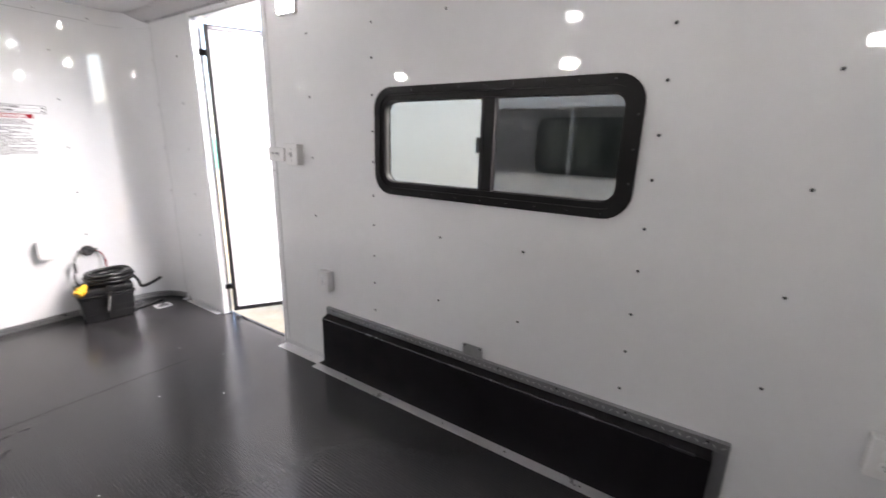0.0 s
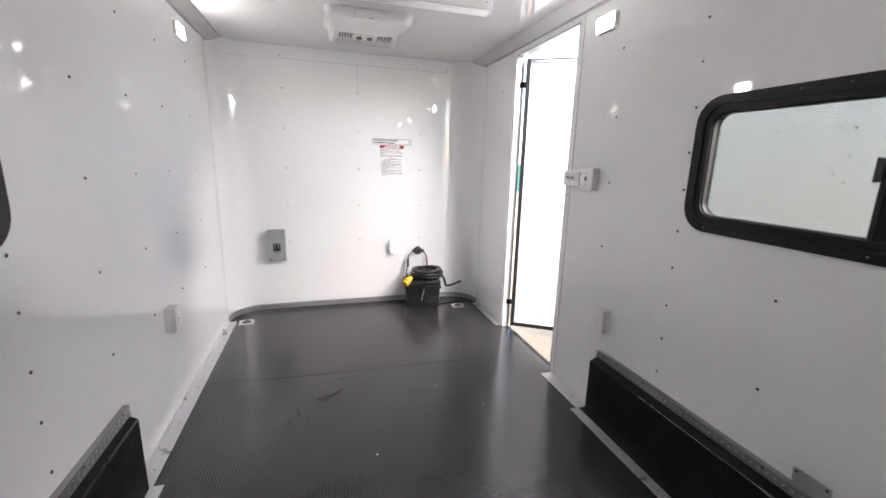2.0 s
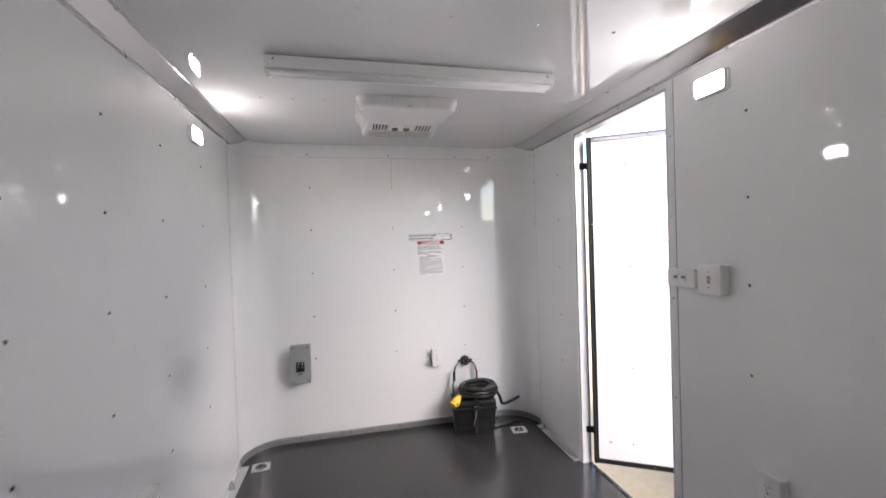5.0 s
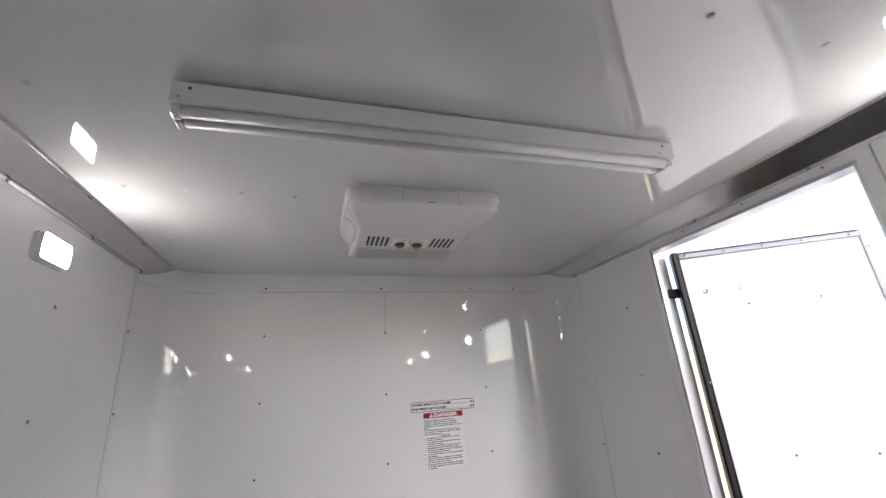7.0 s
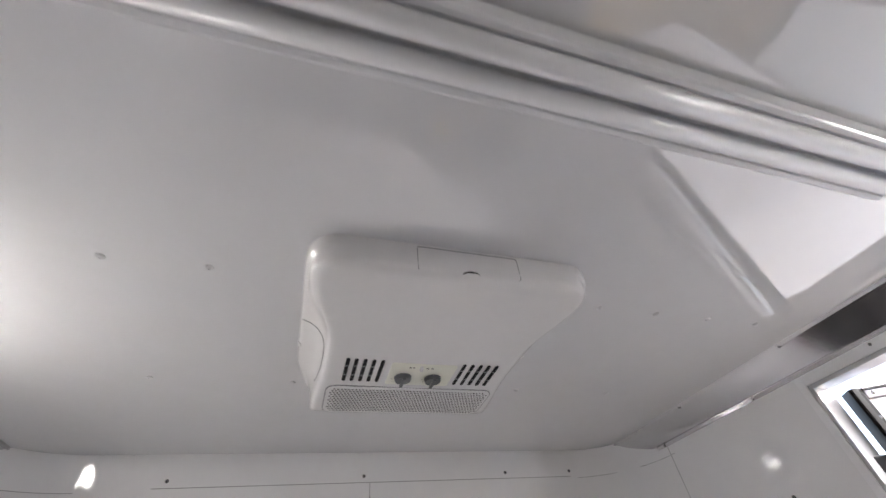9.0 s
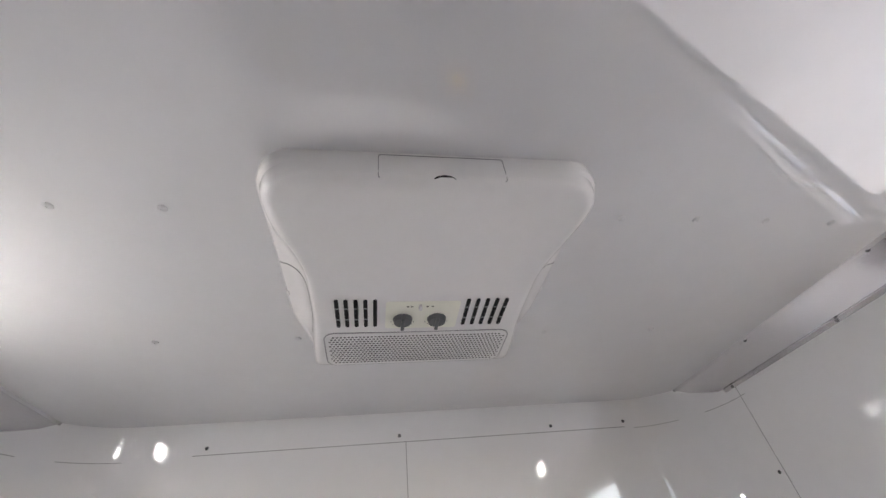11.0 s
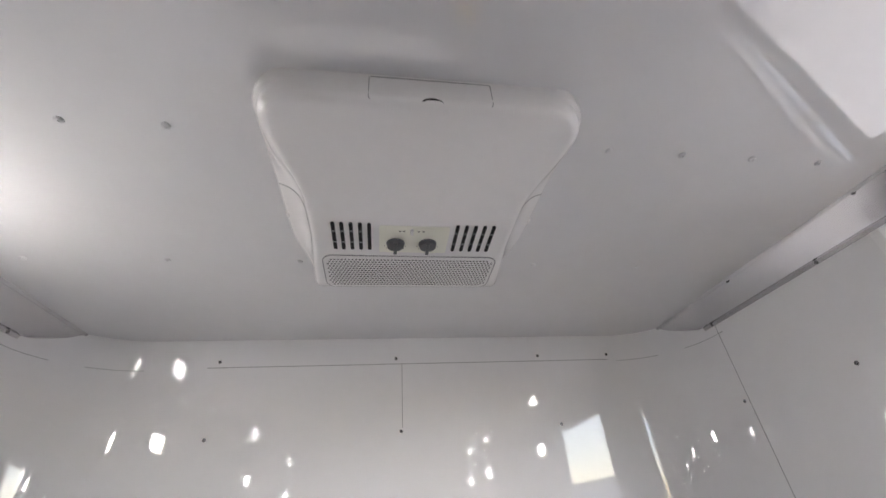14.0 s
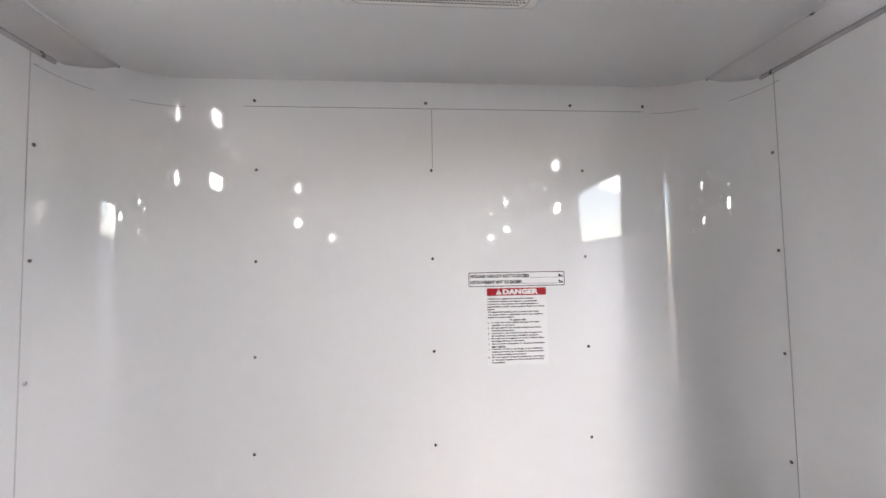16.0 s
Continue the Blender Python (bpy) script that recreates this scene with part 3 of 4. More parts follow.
# ---- ceiling strip light ----
def strip_light():
    x0, x1 = -0.603, 0.612
    t = empty("ceiling_light", pose(0, 0, H), "white two-tube strip light, switched off, on the ceiling", "ceiling light")
    bm = bmesh.new()
    prof = [(2.573, -0.005), (2.573, -0.049), (2.576, -0.052), (2.583, -0.052), (2.586, -0.047), (2.649, -0.047), (2.652, -0.052), (2.659, -0.052), (2.662, -0.049), (2.662, -0.005)]
    a = [bm.verts.new((x0, y, z)) for y, z in prof]
    b = [bm.verts.new((x1, y, z)) for y, z in prof]
    bm.faces.new(a)
    bm.faces.new(b[::-1])
    n = len(prof)
    for i in range(n):
        bm.faces.new((a[i], a[(i + 1) % n], b[(i + 1) % n], b[i]))
    part("channel", bm, FIXTURE, t)
    part("mounting_bar", boxes((x0 + 0.02, x1 - 0.02, 2.59, 2.645, -0.006, 0.0)), FIXTURE, t)
    for y in (2.600, 2.633):
        bm = bmesh.new()
        tube(bm, [(x0 + 0.012, y, -0.0545), (x1 - 0.012, y, -0.0545)], 0.0135, 20)
        part("tube", bm, DIFFUSER, t, "unlit frosted tube", smooth=True)
        for x in (x0 - 0.004, x1 - 0.012):
            part("socket", boxes((x, x + 0.016, y - 0.014, y + 0.014, -0.069, -0.040), bevel=0.004), PLASTIC, t)
    for x in (x0 - 0.003, x1):
        part("end_cap", boxes((x, x + 0.003, 2.574, 2.661, -0.051, -0.005)), FIXTURE, t)
    for x in (x0 + 0.03, x1 - 0.03):
        screw(t, (x, 2.573, -0.018), (0, -1, 0), 0.7, RIVET)
        # The hole is a tiny block on the face, painted dark as its shade.
        part("wiring_hole", boxes((x - 0.0185, x - 0.0155, 2.5722, 2.573, -0.042, -0.039)), HOLLOWSHADE, t)
    return t


strip_light()


# ---- ceiling air conditioner ----
def smoothstep(a, b, v):
    k = min(1.0, max(0.0, (v - a) / (b - a)))
    return k * k * (3 - 2 * k)


def air_conditioner():
    cx, y0, y1 = 0.012, 2.947, 3.484
    t = empty("air_conditioner", pose(cx, 0, H), "white moulded ceiling air conditioner with two dark knobs", "air conditioner")
    L = y1 - y0

    def section(q):
        """Half outline at depth q from the back: from the ceiling edge, down the hollowed side, to the middle of the underside."""
        v = q / L
        back = math.sqrt(max(0.0, 1 - (1 - min(q / 0.016, 1)) ** 2))
        plan = math.sqrt(max(0.0, 1 - (1 - min(q / 0.055, 1)) ** 2))
        front = math.sqrt(max(0.0, 1 - (1 - min((L - q) / 0.016, 1)) ** 2))
        turn = 0.055 * (1 - plan) + 0.014 * (1 - front)
        wt = 0.264 - turn - 0.024 * smoothstep(0.72, 1.0, v)
        waist = smoothstep(0.08, 0.44, v)
        wb = 0.246 - 0.040 * waist + 0.014 * smoothstep(0.62, 0.95, v) - turn * (1 - 0.4 * waist) - 0.008 * (1 - back)
        dz = (0.058 + 0.016 * v) * (0.76 + 0.24 * back) * (0.7 + 0.3 * front)
        scoop = smoothstep(0.10, 0.42, v)
        lip = 0.012 + 0.014 * (1 - scoop)
        half = [(wt, 0.0), (wt, -lip * 0.7), (wt - 0.0025, -lip), (wt - 0.008, -lip - 0.002)]
        for k in range(1, 8):
            f = k / 8
            a = f * math.pi / 2
            g = (1 - math.cos(a)) * (1 - scoop) + (f * 0.35 + math.sin(a) * 0.65) * scoop
            d = math.sin(a) * (1 - scoop) + (f * 0.35 + (1 - math.cos(a)) * 0.65) * scoop
            half.append((wt - 0.008 + (wb + 0.003 - wt + 0.008) * g, -lip - 0.002 - (dz - lip - 0.010) * d))
        half += [(wb + 0.001, -dz + 0.005), (wb - 0.004, -dz + 0.0015), (wb - 0.012, -dz), (wb * 0.5, -dz - 0.001)]
        return half, -dz - 0.0015

    bm = bmesh.new()
    rows = []
    for q in (0.0, 0.0015, 0.004, 0.008, 0.016, 0.026, 0.04, 0.055, 0.075, 0.1, 0.125, 0.15, 0.175, 0.2, 0.225, 0.25, 0.28, 0.32, 0.36, 0.4, 0.44, 0.48, 0.505, 0.521, 0.528, 0.533, 0.536, L):
        half, mid = section(q)
        full = half + [(0.0, mid)] + [(-u, z) for u, z in reversed(half)]
        rows.append([bm.verts.new((u, y0 + q, z)) for u, z in full])
    for p, q in zip(rows, rows[1:]):
        for i in range(len(p) - 1):
            bm.faces.new((p[i], p[i + 1], q[i + 1], q[i]))
    bm.faces.new(rows[0])
    bm.faces.new(rows[-1][::-1])
    part("shroud", bm, PLASTIC, t, smooth=True)

    def on_side(s, q, f):
        """Point on the hollowed side; f runs from the ceiling edge (0) to the underside (1)."""
        half = section(q)[0][2:13]
        k = min(f * (len(half) - 1), len(half) - 1.001)
        i = int(k)
        (ua, za), (ub, zb) = half[i], half[i + 1]
        return Vector((s * (ua + (ub - ua) * (k - i)), y0 + q, za + (zb - za) * (k - i)))

    def under(y):
        """Underside of the shroud at y."""
        return -(0.058 + 0.016 * (y - y0) / L) - 0.0015

    for side, xs in ((-1, (-0.163, -0.146, -0.128, -0.110, -0.092)), (1, (0.087, 0.106, 0.125, 0.144, 0.163))):
        for x in xs:
            y = 3.27
            # A solid dark bar, coloured as the shade inside the slot.
            part("vent_slot", prism(rounded(x - 0.0038, x + 0.0038, y - 0.045, y + 0.045, 0.0037, 4),
                                    lambda u, v, d: (u, v, under(v) + 0.002 - d), 0.0028), HOLLOWSHADE, t)
            # Ribs are grey, not white: the shade of sitting deep is in their colour.
            for yy in (3.252, 3.288) if x != -0.092 else ():
                part("vent_rib", boxes((x - 0.0037, x + 0.0037, yy - 0.0015, yy + 0.0015, under(yy) - 0.0012, under(yy) + 0.002)), GREY, t)
    pan = part("control_panel", prism(rounded(-0.072, 0.072, 3.232, 3.322, 0.005, 4), lambda u, v, d: (u, v, under(v) + 0.001 - d), 0.002), CREAM, t, "cream control plate")
    for x in (-0.038, 0.030):
        bm = bmesh.new()
        bmesh.ops.create_cone(bm, cap_ends=True, segments=28, radius1=0.017, radius2=0.0195, depth=0.009, matrix=pose(x, 3.29, under(3.29) - 0.005))
        k = part("knob", bm, KNOB, t, "dark grey rotary knob")
        part("grip", boxes((x - 0.0035, x + 0.0035, 3.2735, 3.314, under(3.29) - 0.014, under(3.29) - 0.009), bevel=0.0015), KNOB, k)
        bm = bmesh.new()
        for j in range(7):
            a = radians(200 + j * 23)
            c = Vector((x + 0.024 * math.cos(a), 3.29 - 0.024 * math.sin(a), under(3.29) - 0.0012))
            box(bm, c.x - 0.0009, c.x + 0.0009, c.y - 0.0009, c.y + 0.0009, c.z - 0.0005, c.z + 0.0005)
        tagged(part("dial_marks", bm, INK, k), kind="stuff")
    part("slider", boxes((-0.009, -0.003, 3.240, 3.254, under(3.25) - 0.007, under(3.25)), bevel=0.001), PLASTIC, t)
    bm = bmesh.new()
    for x in (-0.03, -0.022, 0.008, 0.018):
        box(bm, x - 0.002, x + 0.002, 3.246, 3.249, under(3.25) - 0.0014, under(3.25))
    tagged(part("printed_marks", bm, INK, t), kind="stuff")
    # perforated return grille
    g = part("grille", prism(rounded(-0.194, 0.194, 3.34, 3.468, 0.022, 5), lambda u, v, d: (u, v, under(v) + 0.001 - d), 0.0022), PLASTIC, t)
    part("grille_joint", ring(rounded(-0.1965, 0.1965, 3.3375, 3.4705, 0.024, 5), rounded(-0.1945, 0.1945, 3.3395, 3.4685, 0.022, 5),
                              lambda u, v, d: (u, v, under(v) + 0.001 - d), 0.0016), SEAM, t)
    # Holes are flat dark hexagons; the shade within is given as colour.
    bm = bmesh.new()
    for j in range(13):
        for i in range(48):
            x = -0.1845 + 0.0078 * i + (0.0039 if j % 2 else 0)
            y = 3.352 + 0.0087 * j
            if abs(x) > 0.187 or (abs(x) > 0.178 and j in (0, 12)):
                continue
            ring_v = [bm.verts.new((x + 0.0027 * math.cos(k * math.pi / 3), y + 0.0027 * math.sin(k * math.pi / 3), under(y) - 0.0018)) for k in range(6)]
            bm.faces.new(ring_v)
    tagged(part("grille_perforation", bm, HOLLOWSHADE, g), kind="stuff")
    # filter flap in the back face, side deflectors
    def back(u, v, d):
        k = max(0.0, min(0.98, (-v - 0.0452) / 0.0128))
        return (u, y0 + 0.018 * (1 - math.sqrt(1 - k * k)) - 0.0006 - d, v)
    part("flap_joint", ring(rounded(-0.089, 0.097, -0.0555, -0.006, 0.005, 4), rounded(-0.0878, 0.0958, -0.0543, -0.0072, 0.004, 4), back, 0.0006), SEAM, t)
    # The notch is a dark half-moon plate that paints the shade of a hollow.
    half_moon = [(0.005 + 0.018 * math.cos(radians(k * 15)), -0.0572 + 0.0085 * math.sin(radians(k * 15))) for k in range(13)]
    part("finger_notch", prism(half_moon, back, 0.0009), HOLLOWSHADE, t)
    for s in (-1, 1):
        run = [(0.235, 0.02), (0.238, 0.3), (0.246, 0.55), (0.262, 0.72), (0.29, 0.78), (0.33, 0.78), (0.37, 0.76), (0.41, 0.72), (0.425, 0.70)]
        bm = bmesh.new()
        tube(bm, curve_pts([on_side(s, q, f) for q, f in run], 4), 0.0011, 6)
        part("deflector_joint", bm, SEAM, t)
        e = on_side(s, 0.33, 0.0)
        part("side_clip", boxes((e.x - 0.004, e.x + 0.004, e.y - 0.008, e.y + 0.008, -0.014, -0.001), bevel=0.003), PLASTIC, t)
    part("front_clip", boxes((-0.012, 0.012, 3.482, 3.492, -0.03, -0.02), bevel=0.002), GREY, t)
    return t


air_conditioner()


# ---- wall boxes: outlets, switches, breaker ----
def wall_box(name, m, w, h, d, label, category, group, faces):
    """Surface-mounted white box; local x across, z up, +y out of the wall. faces: 'outlet', 'switch', 'toggles'."""
    t = empty(name, m, label, category, group)
    part("box", boxes((-w / 2 + 0.003, w / 2 - 0.003, 0, d - 0.006, -h / 2 + 0.003, h / 2 - 0.003), bevel=0.004), PLASTIC, t)
    part("cover_plate", boxes((-w / 2, w / 2, d - 0.006, d, -h / 2, h / 2), bevel=0.003), PLASTIC, t)
    if faces == "outlet":
        for z in (-0.02, 0.02):
            r = part("receptacle", prism(rounded(-0.016, 0.016, z - 0.014, z + 0.014, 0.008, 4), lambda u, v, q: (u, d + q, v), 0.0025), FIXTURE, t)
            # Slots are raised dark bars, with the openings' inner shade as their colour.
            for u, hh in ((-0.0065, 0.008), (0.0065, 0.0065)):
                part("slot", boxes((u - 0.0013, u + 0.0013, d + 0.002, d + 0.003, z + 0.003 - hh / 2, z + 0.003 + hh / 2)), HOLLOWSHADE, r)
            part("slot", boxes((-0.002, 0.002, d + 0.002, d + 0.003, z - 0.009, z - 0.005)), HOLLOWSHADE, r)
        screw(t, (0, d, 0), (0, 1, 0), 0.6)
    elif faces == "switch":
        part("toggle", boxes((-0.005, 0.005, d, d + 0.014, -0.004, 0.010), bevel=0.002), PLASTIC, t)
        part("toggle_slot", boxes((-0.007, 0.007, d, d + 0.0008, -0.014, 0.014)), SEAM, t)
        for z in (-0.03, 0.03):
            screw(t, (0, d, z), (0, 1, 0), 0.5)
    else:
        for u in (-0.022, 0.018):
            k = part("toggle", boxes((u - 0.008, u + 0.008, d, d + 0.004, -0.014, 0.014), bevel=0.001), PLASTIC, t)
            part("lever", boxes((u - 0.005, u + 0.005, d + 0.004, d + 0.016, 0.0, 0.010), bevel=0.002), GREY, k)
    return t


wall_box("power_outlet", pose(0.318, YF, 0.533, 0, 0, 180), 0.075, 0.125, 0.05, "white surface-mounted power outlet on the front wall", "outlet", "power outlets", "outlet")
wall_box("power_outlet", pose(XR, 1.977, 0.538, 0, 0, 90), 0.085, 0.125, 0.045, "white surface-mounted power outlet on the side wall", "outlet", "power outlets", "outlet")
wall_box("power_outlet", pose(XR, -0.335, 0.50, 0, 0, 90), 0.085, 0.125, 0.045, "white surface-mounted power outlet on the side wall", "outlet", "power outlets", "outlet")
wall_box("power_outlet", pose(XL, 2.512, 0.520, 0, 0, -90), 0.085, 0.125, 0.05, "white surface-mounted power outlet on the side wall", "outlet", "power outlets", "outlet")
wall_box("light_switch", pose(XR, 2.188, 1.24, 0, 0, 90), 0.104, 0.118, 0.045, "white surface-mounted toggle switch beside the door", "switch", "", "switch")
wall_box("double_switch", pose(XR, 2.323, 1.237, 0, 0, 90), 0.142, 0.076, 0.045, "white box with two toggles over the door strip", "switch", "", "toggles")


def breaker_box():
    t = empty("breaker_box", pose(-0.679, YF, 0.58), "small grey metal breaker box on the front wall", "breaker box")
    w, h, d = 0.067, 0.133, 0.06
    part("case", boxes((-w, w, -d + 0.004, 0, -h, h), bevel=0.003), GREY, t)
    part("cover", boxes((-w - 0.002, w + 0.002, -d, -d + 0.004, -h - 0.002, h + 0.002), bevel=0.0015), GREY, t)
    b = part("breaker", boxes((-0.028, 0.028, -d - 0.006, -d, -0.050, 0.018), bevel=0.002), BATTERY, t, "black two-pole breaker")
    for u in (-0.013, 0.013):
        part("lever", boxes((u - 0.007, u + 0.007, -d - 0.016, -d - 0.006, -0.022, -0.002), bevel=0.002), KNOB, b)
        part("rating_mark", boxes((u - 0.004, u + 0.004, -d - 0.0068, -d - 0.006, 0.002, 0.010)), PAPER, b)
    part("printed_mark", boxes((-0.018, 0.012, -d - 0.0006, -d, -0.068, -0.063)), INK, t)
    for u in (-0.05, 0.05):
        for v in (-0.12, 0.12):
            screw(t, (u, -d, v), (0, -1, 0), 0.9)
    return t


breaker_box()


# ---- labels on the front wall ----
def lettering(name, text, parent, x0, x1, z0, z1, y, material):
    """Built-in font, fitted to a rectangle on the wall, facing -y."""
    cu = bpy.data.curves.new(name, "FONT")
    cu.body, cu.size, cu.resolution_u, cu.offset = text, 0.02, 2, 0.0011
    ob = new(name, cu)
    me = bpy.data.meshes.new_from_object(ob.evaluated_get(bpy.context.evaluated_depsgraph_get()))
    bpy.data.objects.remove(ob)
    xs = [v.co.x for v in me.vertices]
    ys = [v.co.y for v in me.vertices]
    ax, bx, ay, by = min(xs), max(xs), min(ys), max(ys)
    for v in me.vertices:
        u, w = (v.co.x - ax) / (bx - ax), (v.co.y - ay) / (by - ay)
        v.co = Vector((x0 + u * (x1 - x0), y, z0 + w * (z1 - z0)))
    me.materials.clear()
    me.materials.append(material)
    ob = new(name, me)
    ob.parent = parent
    return ob


def wall_plane(depth):
    return lambda u, v, d: (u, YF - depth - d, v)


def payload_label():
    t = empty("payload_label", pose(0, 0, 0), "black-bordered payload label stuck on the front wall", "label")
    x0, x1, z0, z1 = 0.138, 0.485, 1.438, 1.492
    part("sheet", prism(rounded(x0, x1, z0, z1, 0.007, 4), wall_plane(0.0), 0.0008), PAPER, t)
    part("border", ring(rounded(x0 + 0.002, x1 - 0.002, z0 + 0.002, z1 - 0.002, 0.006, 4), rounded(x0 + 0.0045, x1 - 0.0045, z0 + 0.0045, z1 - 0.0045, 0.004, 4),
                        wall_plane(0.0008), 0.0004), INK, t)
    for text, xe, za in (("PAYLOAD CAPACITY NOT TO EXCEED", 0.355, 1.470), ("HITCH WEIGHT NOT TO EXCEED", 0.329, 1.449)):
        lettering("lettering", text, t, x0 + 0.008, xe, za, za + 0.0125, YF - 0.0013, INK)
        part("blank_line", boxes((xe + 0.003, 0.458, YF - 0.0013, YF - 0.0008, za - 0.001, za + 0.0002)), INK, t)
        lettering("lettering", "lbs.", t, 0.461, 0.479, za, za + 0.0105, YF - 0.0013, INK)


payload_label()


def danger_label():
    t = empty("danger_label", pose(0, 0, 0), "white danger label with red header on the front wall", "label")
    x0, x1 = 0.203, 0.414
    part("sheet", boxes((x0 - 0.002, x1 + 0.002, YF - 0.0008, YF, 1.168, 1.436)), PAPER, t)
    part("header", boxes((x0, x1, YF - 0.0013, YF - 0.0008, 1.408, 1.434)), REDMAT, t, "red header band")
    lettering("lettering", "DANGER", t, 0.259, 0.386, 1.4115, 1.4305, YF - 0.0017, PAPER)
    tri = part("warning_triangle", prism([(0.234, 1.4115), (0.256, 1.4115), (0.245, 1.4305)], wall_plane(0.0013), 0.0004), PAPER, t)
    part("exclamation_mark", boxes((0.2442, 0.2458, YF - 0.0021, YF - 0.0017, 1.4165, 1.424), (0.2442, 0.2458, YF - 0.0021, YF - 0.0017, 1.413, 1.4148)), INK, tri)
    lines = """Vehicles and equipment powered by internal|combustion engines and placed in recreational|vehicles can cause carbon monoxide poisoning or|asphyxiation, which could result in death or serious|injury.|The flammable liquids used to power these items|can cause a fire or explosion, which can result in|death or serious injury.|^To reduce risk:|1.Do not ride in the vehicle storage area when|~vehicles are present.|2.Do not sleep in the vehicle storage area when|~vehicles are present.|3.Close doors and windows in walls of separation|~(if installed) when any vehicle is present.|4.Run fuel out of engines of stored vehicles after|~shutting off fuel at the tank.|5.Do not store, transport, or dispense fuel inside|~this vehicle.|6.Open the windows, openings, or air ventilation|~systems provided for venting the transportation|~area when vehicles are present.|7.Do not operate propane appliances, pilot lights,|~or electrical equipment when motorized vehicles|~are present.""".split("|")
    per, top = 0.0039, 1.4005
    step = (top - 1.172) / len(lines)
    for i, line in enumerate(lines):
        z = top - (i + 1) * step + 0.0018
        x = x0 + 0.001
        if line[0].isdigit():
            lettering("lettering", line[:2], t, x, x + 0.005, z, z + 0.0062, YF - 0.0012, INK)
            line, x = line[2:], x + 0.012
        elif line[0] == "~":
            line, x = line[1:], x + 0.012
        elif line[0] == "^":
            line, x = line[1:], 0.28
        lettering("lettering", line, t, x, min(x + per * len(line), x1 - 0.001), z, z + 0.0068, YF - 0.0012, INK)


danger_label()


# ---- battery box, cable coil and inlet ----
def battery_box():
    t = empty("battery_box", pose(0.56, 3.825, 0, 0, 0, -9) @ Matrix.Diagonal((1.1, 1.0, 1.1, 1)), "black plastic battery box with lid and tied strap", "battery box")
    bm = bmesh.new()
    w0, w1, d0, d1 = 0.128, 0.142, 0.082, 0.093
    pts = [[bm.verts.new((sx * w, sy * d, z)) for sx, sy in ((-1, -1), (1, -1), (1, 1), (-1, 1))] for w, d, z in ((w0, d0, 0.0005), (w1, d1, 0.17))]
    bm.faces.new(pts[0])
    bm.faces.new(pts[1])
    for i in range(4):
        bm.faces.new((pts[0][i], pts[0][(i + 1) % 4], pts[1][(i + 1) % 4], pts[1][i]))
    bmesh.ops.bevel(bm, geom=list(bm.edges), offset=0.008, segments=2, affect="EDGES")
    part("base", bm, BATTERY, t)
    for z in (0.05, 0.09, 0.13):
        part("moulded_rib", boxes((-0.133, 0.133, -0.0905, -0.08, z, z + 0.004), bevel=0.001), BATTERY, t)
    part("rim", boxes((-0.150, 0.150, -0.101, 0.101, 0.166, 0.184), bevel=0.005), BATTERY, t)
    part("lid", boxes((-0.146, 0.146, -0.097, 0.097, 0.184, 0.232), bevel=0.014), BATTERY, t)
    part("lid_top", boxes((-0.105, 0.105, -0.065, 0.065, 0.230, 0.246), bevel=0.008), BATTERY, t)
    s = part("strap", boxes((-0.006, 0.022, -0.104, -0.099, 0.02, 0.236), (-0.006, 0.022, -0.104, 0.10, 0.236, 0.249)), GASKET, t, "black webbing strap")
    part("buckle", boxes((-0.014, 0.030, -0.115, -0.104, 0.155, 0.20), bevel=0.004), BATTERY, s)
    for k, (dx, dz) in enumerate(((-0.035, -0.085), (-0.02, -0.1), (0.01, -0.07))):
        bm = bmesh.new()
        tube(bm, curve_pts([(0.008, -0.112, 0.175), (0.008 + dx * 0.4, -0.122, 0.14), (0.008 + dx, -0.114, 0.175 + dz)], 5), 0.0035, 6)
        part("tie_end", bm, CABLE if k != 1 else GREY, s)
    part("label_patch", boxes((-0.1405, -0.137, -0.05, 0.03, 0.05, 0.12)), GREY, t, "grey printed sticker")
    return t


battery_box()


